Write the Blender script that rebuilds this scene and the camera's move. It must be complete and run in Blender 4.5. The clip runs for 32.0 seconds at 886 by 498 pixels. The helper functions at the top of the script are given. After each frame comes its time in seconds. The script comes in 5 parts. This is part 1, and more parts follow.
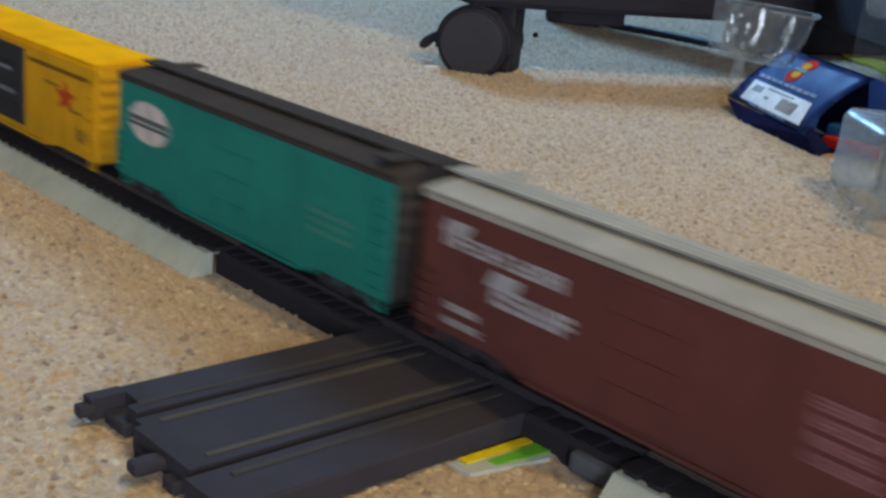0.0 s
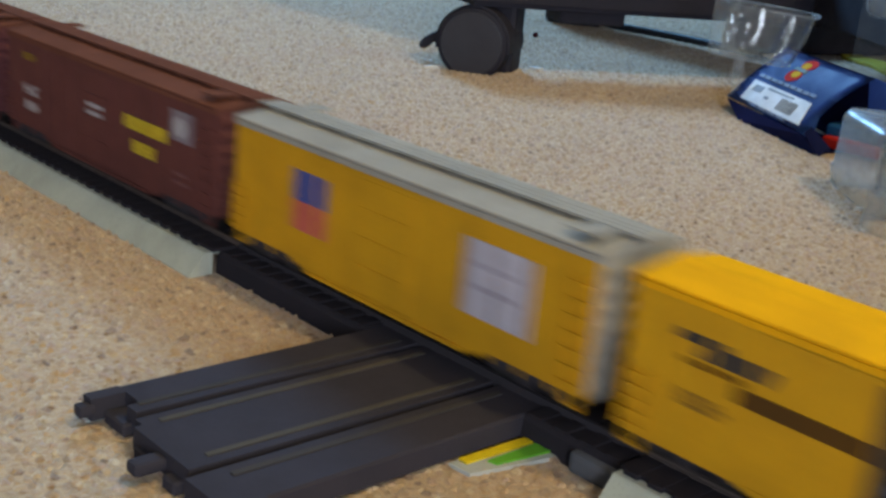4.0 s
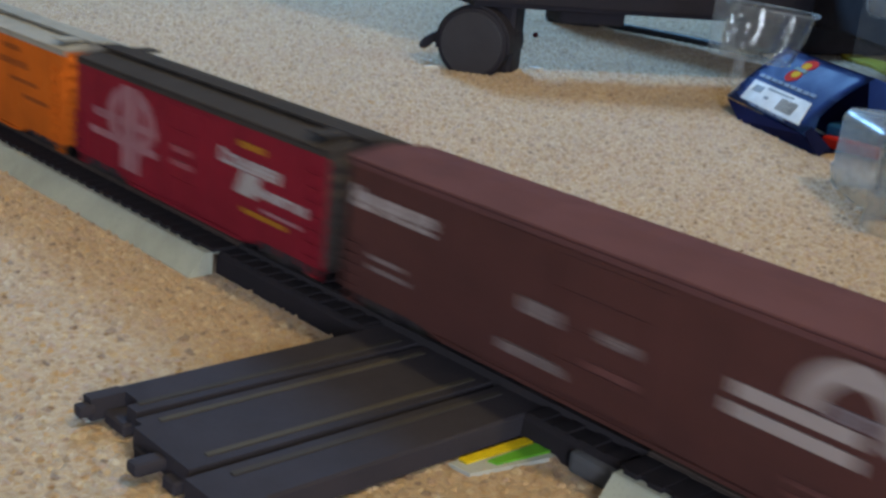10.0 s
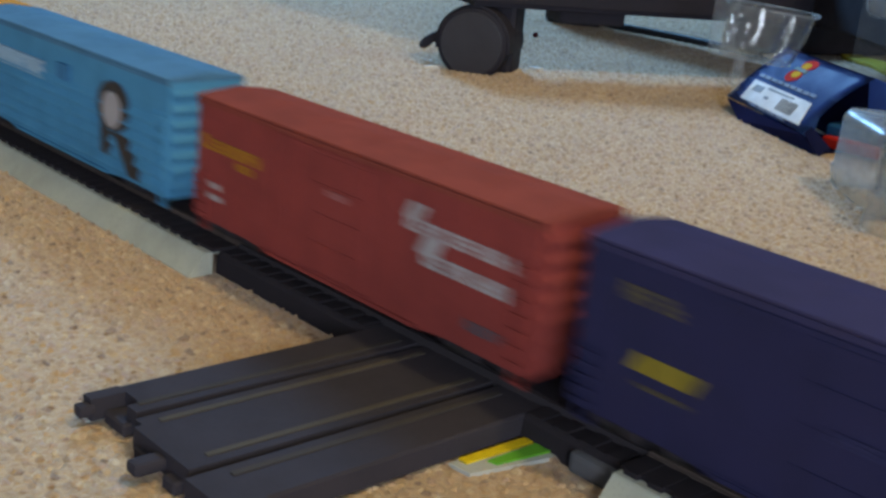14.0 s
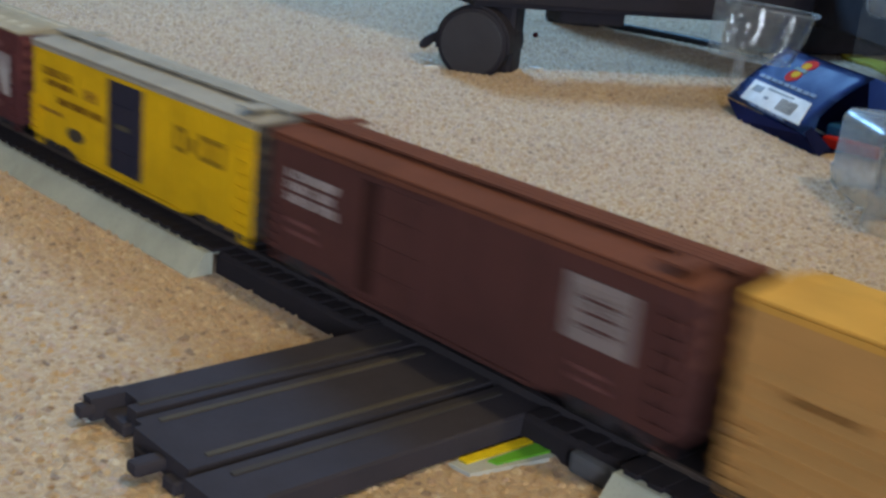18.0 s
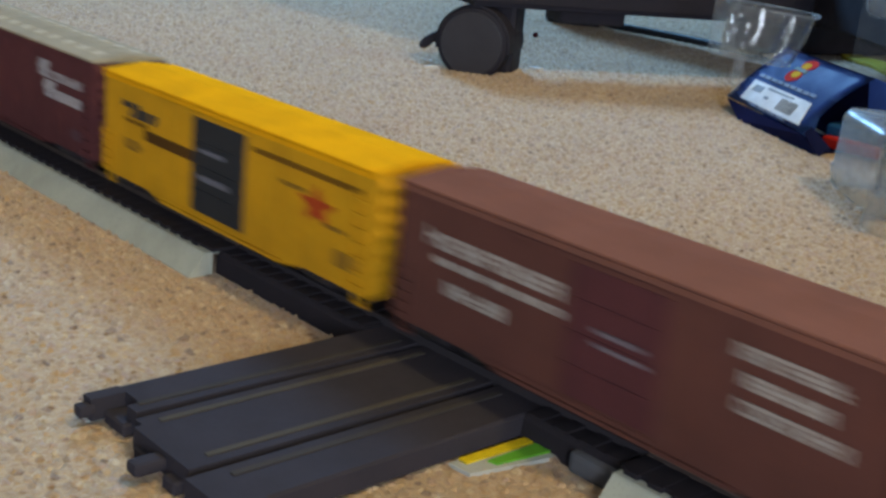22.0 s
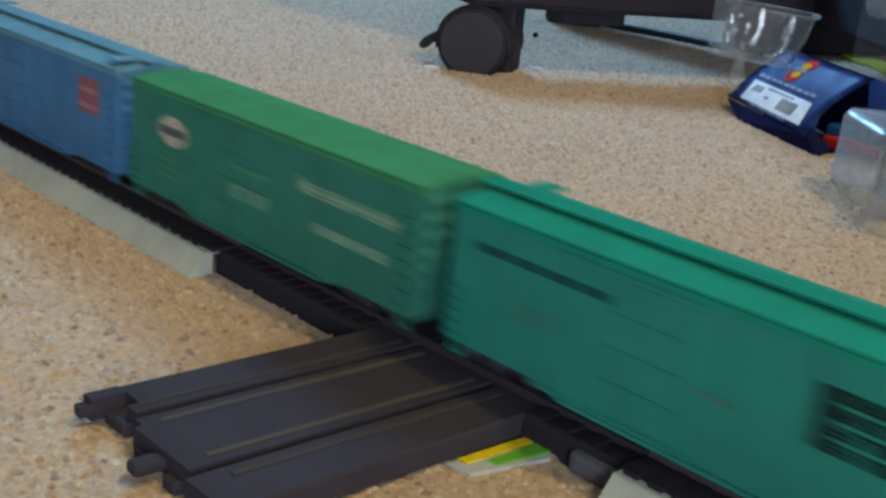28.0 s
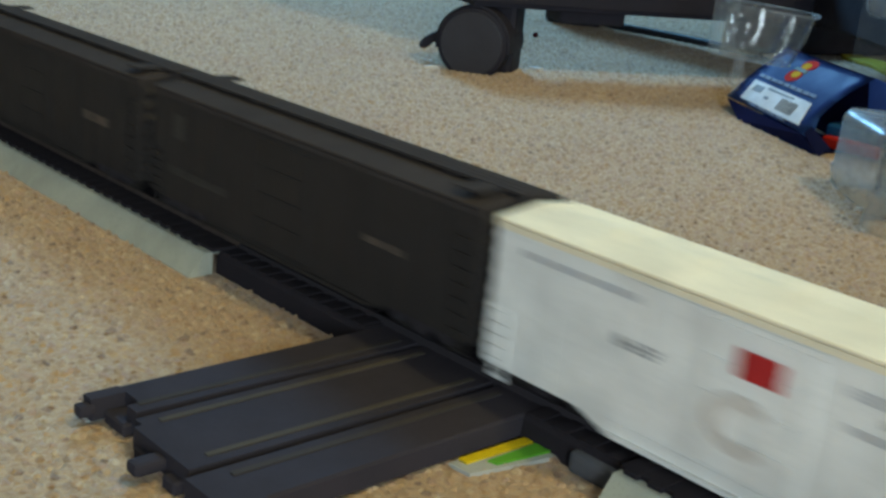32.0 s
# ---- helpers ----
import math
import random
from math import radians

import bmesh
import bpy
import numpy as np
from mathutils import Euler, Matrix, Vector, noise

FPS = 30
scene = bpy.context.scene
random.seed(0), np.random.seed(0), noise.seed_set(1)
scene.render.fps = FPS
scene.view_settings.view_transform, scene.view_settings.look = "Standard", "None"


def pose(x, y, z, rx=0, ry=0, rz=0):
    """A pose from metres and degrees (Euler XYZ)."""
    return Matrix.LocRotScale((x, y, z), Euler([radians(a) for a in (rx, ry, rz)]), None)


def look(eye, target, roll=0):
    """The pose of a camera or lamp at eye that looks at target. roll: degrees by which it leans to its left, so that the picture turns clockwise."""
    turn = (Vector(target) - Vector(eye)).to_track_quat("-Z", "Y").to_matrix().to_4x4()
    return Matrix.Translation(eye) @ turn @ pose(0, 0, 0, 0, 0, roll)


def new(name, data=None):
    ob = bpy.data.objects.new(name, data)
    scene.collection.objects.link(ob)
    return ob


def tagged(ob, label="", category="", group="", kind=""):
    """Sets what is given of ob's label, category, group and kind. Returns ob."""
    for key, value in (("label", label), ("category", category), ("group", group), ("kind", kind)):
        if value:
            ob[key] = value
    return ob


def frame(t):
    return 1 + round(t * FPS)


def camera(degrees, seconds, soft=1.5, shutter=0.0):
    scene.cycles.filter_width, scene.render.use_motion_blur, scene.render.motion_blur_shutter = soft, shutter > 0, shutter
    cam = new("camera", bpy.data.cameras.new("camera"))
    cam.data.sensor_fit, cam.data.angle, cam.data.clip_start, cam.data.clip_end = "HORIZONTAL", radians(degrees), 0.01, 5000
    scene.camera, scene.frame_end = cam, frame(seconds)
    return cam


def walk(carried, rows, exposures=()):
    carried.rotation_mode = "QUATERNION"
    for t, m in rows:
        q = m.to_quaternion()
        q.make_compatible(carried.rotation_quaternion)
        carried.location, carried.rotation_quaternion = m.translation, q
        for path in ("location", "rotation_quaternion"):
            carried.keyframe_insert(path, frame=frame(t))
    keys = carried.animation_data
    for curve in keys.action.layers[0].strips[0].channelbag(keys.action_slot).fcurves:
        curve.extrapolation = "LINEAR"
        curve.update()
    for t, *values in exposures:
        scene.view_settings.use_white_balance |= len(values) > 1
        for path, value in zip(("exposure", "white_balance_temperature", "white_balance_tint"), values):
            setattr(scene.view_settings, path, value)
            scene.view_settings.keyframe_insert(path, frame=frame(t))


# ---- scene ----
# One still camera a hand's height above the carpet
EYE = Vector((0.30117, -0.25986, 0.15344))
cam = camera(40.01, 32.0, soft=2.8, shutter=1.5)
VIEW = Matrix(((0.66767124, -0.28387932, 0.68820611, EYE.x),
               (0.73846158, 0.13546949, -0.66054713, EYE.y),
               (0.09428474, 0.94924209, 0.30008305, EYE.z),
               (0, 0, 0, 1)))
walk(cam, [(0, VIEW), (32, VIEW)], exposures=[(0, 0.0, 6500, 10), (31.0, 0.0, 6500, 10), (31.5, -0.08, 6500, 3), (32, -0.20, 6500, -2)])

# ---- light: a dim room, daylight through one window, a warm ceiling lamp, an added fill ----
world = bpy.data.worlds.new("world")
scene.world = world
world.use_nodes = True
wn = world.node_tree
sky = wn.nodes.new("ShaderNodeTexSky")
sky.sky_type, sky.sun_disc = "NISHITA", False
sky.sun_elevation, sky.sun_rotation = radians(35), radians(120)
wn.links.new(sky.outputs[0], wn.nodes["Background"].inputs[0])
wn.nodes["Background"].inputs[1].default_value = 0.12

ROOM = (-2.40, 2.1, -2.1, 2.2, 2.4)      # x0, x1, y0, y1, height
WIN = (1.20, 1.90, 1.30, 2.05)           # window in the west wall: y0, y1, z0, z1
FILL_GAP = (-1.75, -1.15, 0.15, 1.10)   # tall opening in the east wall behind the camera, added for the fill lamp


def area_lamp(name, place, target, sx, sy, watts, colour):
    data = bpy.data.lights.new(name, "AREA")
    data.shape, data.size, data.size_y, data.energy, data.color = "RECTANGLE", sx, sy, watts, colour
    ob = new(name, data)
    ob.matrix_world = look(place, target)
    return ob


area_lamp("window_daylight", (ROOM[0] + 0.03, (WIN[0] + WIN[1]) / 2, (WIN[2] + WIN[3]) / 2), (-0.5, 0.7, 0.0), 0.60, 0.70, 131, (0.24, 0.55, 1.0))
# The second lamp is an unseen fill, added to brighten the near car sides
area_lamp("side_fill", (ROOM[1] - 0.03, -1.45, 0.62), (0.0, 0.0, 0.2), 0.5, 0.85, 41, (0.72, 0.84, 1.0))
lamp_data = bpy.data.lights.new("ceiling_bulb", "POINT")
lamp_data.energy, lamp_data.color, lamp_data.shadow_soft_size = 69, (1.0, 0.84, 0.43), 0.05
bulb = new("ceiling_bulb", lamp_data)
bulb.location = (1.00, 0.45, 2.10)


# ---- materials ----
def nodes_of(name):
    m = bpy.data.materials.new(name)
    m.use_nodes = True
    return m, m.node_tree, m.node_tree.nodes["Principled BSDF"]


def mixed(nt, fac, a, b):
    n = nt.nodes.new("ShaderNodeMix")
    n.data_type = "RGBA"
    nt.links.new(fac, n.inputs[0])
    for sock, v in ((6, a), (7, b)):
        if isinstance(v, tuple):
            n.inputs[sock].default_value = (*v, 1)
        else:
            nt.links.new(v, n.inputs[sock])
    return n.outputs[2]


def noisy(nt, scale, detail=3, rough=0.6, coords="Object"):
    c = nt.nodes.new("ShaderNodeTexCoord")
    n = nt.nodes.new("ShaderNodeTexNoise")
    n.inputs["Scale"].default_value, n.inputs["Detail"].default_value, n.inputs["Roughness"].default_value = scale, detail, rough
    nt.links.new(c.outputs[coords], n.inputs["Vector"])
    return n.outputs[0]


def ramp(nt, value, lo, hi):
    r = nt.nodes.new("ShaderNodeMapRange")
    r.inputs[1].default_value, r.inputs[2].default_value = lo, hi
    nt.links.new(value, r.inputs[0])
    return r.outputs[0]


def bumped(nt, bsdf, value, strength, distance):
    b = nt.nodes.new("ShaderNodeBump")
    b.inputs["Strength"].default_value, b.inputs["Distance"].default_value = strength, distance
    nt.links.new(value, b.inputs["Height"])
    nt.links.new(b.outputs[0], bsdf.inputs["Normal"])


PAINTS = {}


def paint(name, colour, rough=0.8, metal=0.0, grime=0.16, spec=0.09):
    """Moulded plastic or paint with faint wear at two scales."""
    if name in PAINTS:
        return PAINTS[name]
    m, nt, b = nodes_of(name)
    big, fine = noisy(nt, 45, 4), noisy(nt, 900, 2)
    dull = tuple(c * (1 - grime) * 0.92 + 0.02 * grime for c in colour)
    c1 = mixed(nt, ramp(nt, big, 0.42, 0.72), colour, dull)
    c2 = mixed(nt, ramp(nt, fine, 0.55, 0.8), c1, dull)
    nt.links.new(c2, b.inputs["Base Color"])
    nt.links.new(ramp_to(nt, big, rough - 0.06, rough + 0.12), b.inputs["Roughness"])
    b.inputs["Metallic"].default_value = metal
    b.inputs["Specular IOR Level"].default_value = spec
    bumped(nt, b, fine, 0.12, 0.0002)
    PAINTS[name] = m
    return m


def ramp_to(nt, value, a, b):
    r = nt.nodes.new("ShaderNodeMapRange")
    r.inputs[1].default_value, r.inputs[2].default_value = 0.3, 0.7
    r.inputs[3].default_value, r.inputs[4].default_value = a, b
    nt.links.new(value, r.inputs[0])
    return r.outputs[0]


def carpet_material(name, tufts):
    """Speckled pile: each tuft takes its own shade, with broad worn patches over all."""
    m, nt, b = nodes_of(name)
    patch, fine = noisy(nt, 9, 4), noisy(nt, 420, 3, 0.7)
    if tufts:
        shade = nt.nodes.new("ShaderNodeNewGeometry").outputs["Random Per Island"]
    else:
        shade = noisy(nt, 330, 4, 0.75)
    cr = nt.nodes.new("ShaderNodeValToRGB")
    cr.color_ramp.interpolation = "LINEAR" if not tufts else "CONSTANT"
    stops = [(0.0, (0.215, 0.132, 0.075)), (0.05, (0.340, 0.218, 0.117)), (0.18, (0.425, 0.285, 0.150)), (0.45, (0.504, 0.352, 0.199)), (0.66, (0.460, 0.290, 0.135)), (0.78, (0.456, 0.308, 0.209)), (0.88, (0.560, 0.425, 0.265))]
    els = cr.color_ramp.elements
    while len(els) < len(stops):
        els.new(0.5)
    for e, (p, c) in zip(els, stops):
        e.position, e.color = p, (*c, 1)
    if not tufts:
        for e, (p, c) in zip(els, stops):
            e.position = 0.25 + p * 0.55
    nt.links.new(shade, cr.inputs[0])
    col = mixed(nt, ramp(nt, fine, 0.45, 0.75), cr.outputs[0], (0.36, 0.21, 0.12))
    col = mixed(nt, ramp(nt, patch, 0.52, 0.95), col, (0.38, 0.22, 0.12))
    nt.links.new(col, b.inputs["Base Color"])
    b.inputs["Roughness"].default_value = 0.95
    b.inputs["Specular IOR Level"].default_value = 0.1
    b.inputs["Sheen Weight"].default_value = 0.35
    bumped(nt, b, fine, 0.7, 0.002)
    return m


def clear_plastic(name, milk, rough=0.05, shine_least=0.055, shine_gain=0.31):
    """Thin clear film: it lets the view through and shines at a slant."""
    m, nt, b = nodes_of(name)
    nt.nodes.remove(b)
    film, shine, mix = (nt.nodes.new("ShaderNode" + k) for k in ("BsdfTransparent", "BsdfGlossy", "MixShader"))
    film.inputs[0].default_value = (0.982, 0.988, 0.990, 1)
    shine.inputs["Roughness"].default_value = rough
    haze, body = nt.nodes.new("ShaderNodeBsdfDiffuse"), nt.nodes.new("ShaderNodeMixShader")
    haze.inputs[0].default_value = (0.60, 0.66, 0.70, 1)
    nt.links.new(ramp_to(nt, noisy(nt, 60, 3), milk * 0.4, milk), body.inputs[0])
    nt.links.new(film.outputs[0], body.inputs[1])
    nt.links.new(haze.outputs[0], body.inputs[2])
    slant = nt.nodes.new("ShaderNodeLayerWeight")
    slant.inputs[0].default_value = 0.30
    bump = nt.nodes.new("ShaderNodeBump")
    bump.inputs["Strength"].default_value, bump.inputs["Distance"].default_value = 0.5, 0.003
    nt.links.new(noisy(nt, 55, 3), bump.inputs["Height"])
    nt.links.new(bump.outputs[0], shine.inputs["Normal"])
    gain = nt.nodes.new("ShaderNodeMath")
    gain.operation, gain.use_clamp = "MULTIPLY_ADD", True
    gain.inputs[1].default_value, gain.inputs[2].default_value = shine_gain, shine_least
    nt.links.new(slant.outputs["Facing"], gain.inputs[0])
    nt.links.new(gain.outputs[0], mix.inputs[0])
    nt.links.new(body.outputs[0], mix.inputs[1])
    nt.links.new(shine.outputs[0], mix.inputs[2])
    nt.links.new(mix.outputs[0], nt.nodes["Material Output"].inputs[0])
    return m


CARPET = carpet_material("carpet_backing", False)
PILE = carpet_material("carpet_pile", True)
CLEAR = clear_plastic("clear_plastic", 0.03)
MILKY = clear_plastic("scuffed_clear_plastic", 0.17, 0.36, 0.045, 0.22)
HAZY = clear_plastic("hazy_clear_plastic", 0.09, 0.12, 0.06, 0.34)
CUP = clear_plastic("bright_clear_plastic", 0.035, 0.04, 0.030, 0.10)
WALL = paint("wall_paint", (0.33, 0.32, 0.31), 0.8)
CEILING = paint("ceiling_paint", (0.46, 0.45, 0.44), 0.9)
BLACK = paint("black_plastic", (0.030, 0.028, 0.031), 0.5)
UNDER = paint("underframe_black", (0.038, 0.032, 0.036), 0.7)
SLOT_BLACK = paint("slot_track_plastic", (0.043, 0.037, 0.044), 0.90, spec=0.03)
TIE = paint("sleeper_plastic", (0.026, 0.022, 0.026), 0.90, spec=0.05)
STEEL = paint("rail_metal", (0.105, 0.078, 0.068), 0.6, 0.1)
BED = paint("roadbed_grey", (0.40, 0.41, 0.345), 0.6)
CASTER = paint("caster_black", (0.024, 0.021, 0.029), 0.6, spec=0.15)
WHITE = paint("lettering_white", (0.38, 0.345, 0.345), 0.5)
FADED = paint("lettering_faded", (0.36, 0.30, 0.29), 0.5)
DARKL = paint("lettering_black", (0.05, 0.04, 0.035), 0.5)
YELLOWL = paint("lettering_yellow", (0.52, 0.36, 0.02), 0.5)
REDL = paint("lettering_red", (0.45, 0.03, 0.03), 0.5)


# ---- mesh helpers ----
def part(name, bm, material, parent=None, label=""):
    me = bpy.data.meshes.new(name)
    bm.to_mesh(me)
    bm.free()
    if material:
        me.materials.append(material)
    ob = new(name, me)
    if parent:
        ob.parent = parent
    if label:
        ob["label"] = label
    return ob


def add_box(bm, x0, x1, y0, y1, z0, z1, bevel=0.0, seg=1):
    vs = [bm.verts.new((x, y, z)) for x in (x0, x1) for y in (y0, y1) for z in (z0, z1)]
    fs = [bm.faces.new([vs[i] for i in q]) for q in ((0, 1, 3, 2), (4, 6, 7, 5), (0, 4, 5, 1), (2, 3, 7, 6), (0, 2, 6, 4), (1, 5, 7, 3))]
    if bevel:
        bmesh.ops.bevel(bm, geom=list({e for f in fs for e in f.edges}), offset=bevel, segments=seg, affect="EDGES", profile=0.6)
    return vs


def box(*a, **k):
    bm = bmesh.new()
    add_box(bm, *a, **k)
    return bm


def add_prism(bm, pts, axis, a, b):
    """A closed polygon of 2D points drawn along one axis from a to b."""
    def v(p, w):
        return {"x": (w, p[0], p[1]), "y": (p[0], w, p[1]), "z": (p[0], p[1], w)}[axis]
    lo = [bm.verts.new(v(p, a)) for p in pts]
    hi = [bm.verts.new(v(p, b)) for p in pts]
    n = len(pts)
    bm.faces.new(lo[::-1])
    bm.faces.new(hi)
    for i in range(n):
        bm.faces.new((lo[i], lo[(i + 1) % n], hi[(i + 1) % n], hi[i]))
    bmesh.ops.recalc_face_normals(bm, faces=bm.faces[:])


def prism(pts, axis, a, b, bevel=0.0, seg=2):
    bm = bmesh.new()
    add_prism(bm, pts, axis, a, b)
    if bevel:
        bmesh.ops.bevel(bm, geom=bm.edges[:], offset=bevel, segments=seg, affect="EDGES", profile=0.6)
    return bm


def add_disc(bm, centre, axis, r, half, n=20, bevel=0.0):
    ring = [(r * math.cos(2 * math.pi * i / n), r * math.sin(2 * math.pi * i / n)) for i in range(n)]
    c = Vector(centre)
    sub = bmesh.new()
    add_prism(sub, ring, axis, -half, half)
    if bevel:
        caps = [e for e in sub.edges if all(len(f.verts) != 4 for f in e.link_faces) or any(len(f.verts) > 4 for f in e.link_faces)]
        bmesh.ops.bevel(sub, geom=caps, offset=bevel, segments=2, affect="EDGES", profile=0.5)
    me = bpy.data.meshes.new("tmp")
    sub.to_mesh(me)
    sub.free()
    start = len(bm.verts)
    bm.from_mesh(me)
    bm.verts.ensure_lookup_table()
    for v in bm.verts[start:]:
        v.co += c
    bpy.data.meshes.remove(me)


def smooth(ob):
    for p in ob.data.polygons:
        p.use_smooth = True
    return ob


# ---- the room ----
x0, x1, y0, y1, zh = ROOM
carpet = part("floor", box(x0, x1, y0, y1, -0.05, 0.0), CARPET)
tagged(carpet, "beige and tan speckled loop-pile carpet", "carpet", kind="structure")


UNDER_TRACK = [(-2, -0.064, -0.0345, 0.0345), (0.130, 2, -0.0345, 0.0345), (-0.07, 0.14, -0.0222, 0.0222), (0.0205, 0.0925, -0.1100, 0.1170)]


def pile(name, xa, xb, ya, yb, gap, seed, holes=()):
    """Loop pile: small leaning domes on a jittered grid, one sheet of them."""
    rng = np.random.default_rng(seed)
    gx, gy = np.meshgrid(np.arange(xa, xb, gap), np.arange(ya, yb, gap))
    gx, gy = gx.ravel(), gy.ravel()
    keep = np.ones(len(gx), bool)
    for hx0, hx1, hy0, hy1 in (*holes, *UNDER_TRACK):
        keep &= ~((gx > hx0) & (gx < hx1) & (gy > hy0) & (gy < hy1))
    gx, gy = gx[keep], gy[keep]
    n = len(gx)
    gx, gy = gx + rng.uniform(-0.45, 0.45, n) * gap, gy + rng.uniform(-0.45, 0.45, n) * gap
    rad, high, turn = gap * rng.uniform(0.55, 0.95, n), rng.uniform(0.0004, 0.0017, n), rng.uniform(0, 6.28, n)
    co = np.empty((n, 6, 3), np.float32)
    for k in range(5):
        a = turn + k * 1.2566
        co[:, k] = np.stack([gx + rad * np.cos(a), gy + rad * np.sin(a), np.full(n, -0.0006)], 1)
    co[:, 5] = np.stack([gx + rng.uniform(-0.4, 0.4, n) * gap, gy + rng.uniform(-0.4, 0.4, n) * gap, high], 1)
    tri = np.array([[k, (k + 1) % 5, 5] for k in range(5)])
    idx = (np.arange(n)[:, None, None] * 6 + tri[None]).reshape(-1)
    me = bpy.data.meshes.new(name)
    me.vertices.add(n * 6)
    me.vertices.foreach_set("co", co.ravel())
    me.loops.add(n * 15)
    me.loops.foreach_set("vertex_index", idx.astype(np.int32))
    me.polygons.add(n * 5)
    me.polygons.foreach_set("loop_start", (np.arange(n * 5) * 3).astype(np.int32))
    me.polygons.foreach_set("use_smooth", np.ones(n * 5, bool))
    me.update(calc_edges=True)
    me.materials.append(PILE)
    ob = new(name, me)
    ob.parent = carpet
    ob["kind"] = "stuff"


NEAR = (-0.36, 0.32, -0.17, 0.34)
pile("carpet_tufts", NEAR[0], NEAR[1], NEAR[2], NEAR[3], 0.0031, 3)
pile("carpet_tufts", -0.98, 0.36, -0.20, 1.16, 0.0035, 4, [NEAR])
for nm, b in (("wall_south", (x0, x1, y0 - 0.12, y0, -0.05, zh)), ("wall_north", (x0, x1, y1, y1 + 0.12, -0.05, zh))):
    tagged(part(nm, box(*b), WALL), "plain cream painted room wall", "wall", kind="structure")
for nm, wx, win in (("wall_west", x0 - 0.12, WIN), ("wall_east", x1, FILL_GAP)):
    ww = bmesh.new()
    for b in ((y0 - 0.12, win[0], -0.05, zh), (win[1], y1 + 0.12, -0.05, zh), (win[0], win[1], -0.05, win[2]), (win[0], win[1], win[3], zh)):
        add_box(ww, wx, wx + 0.12, *b)
    tagged(part(nm, ww, WALL), "plain cream painted wall with a rectangular opening", "wall", kind="structure")
tagged(part("ceiling", box(x0 - 0.12, x1 + 0.12, y0 - 0.12, y1 + 0.12, zh, zh + 0.1), CEILING), "plain white painted ceiling", "ceiling", kind="structure")

# ---- the loop of track: an oval, its front straight along x at y = 0 ----
RAD, HALF, MID = 0.60, 0.95, 0.05
LOOP = 4 * HALF + 2 * math.pi * RAD
RAIL_TOP = 0.0105


def on_loop(u):
    """Place and heading on the loop, u metres along it from x = 0 on the front straight."""
    u = (u - (MID - HALF)) % LOOP
    if u < 2 * HALF:
        return Vector((MID - HALF + u, 0, 0)), 0.0
    u -= 2 * HALF
    if u < math.pi * RAD:
        a = u / RAD
        return Vector((MID + HALF + RAD * math.sin(a), -RAD + RAD * math.cos(a), 0)), -a
    u -= math.pi * RAD
    if u < 2 * HALF:
        return Vector((MID + HALF - u, -2 * RAD, 0)), -math.pi
    a = (u - 2 * HALF) / RAD
    return Vector((MID - HALF - RAD * math.sin(a), -RAD - RAD * math.cos(a), 0)), -math.pi - a


def sweep(bm, profile, u0, u1, step=0.04):
    """Draws a closed profile of (across, up) points along the loop."""
    n = max(2, int((u1 - u0) / step) + 1)
    rows = []
    for i in range(n + 1):
        p, h = on_loop(u0 + (u1 - u0) * i / n)
        side = Vector((-math.sin(h), math.cos(h), 0))
        rows.append([bm.verts.new(p + side * a + Vector((0, 0, z))) for a, z in profile])
    k = len(profile)
    for r0, r1 in zip(rows, rows[1:]):
        for j in range(k):
            bm.faces.new((r0[j], r0[(j + 1) % k], r1[(j + 1) % k], r1[j]))
    bm.faces.new(rows[0])
    bm.faces.new(rows[-1][::-1])
    bmesh.ops.recalc_face_normals(bm, faces=bm.faces[:])


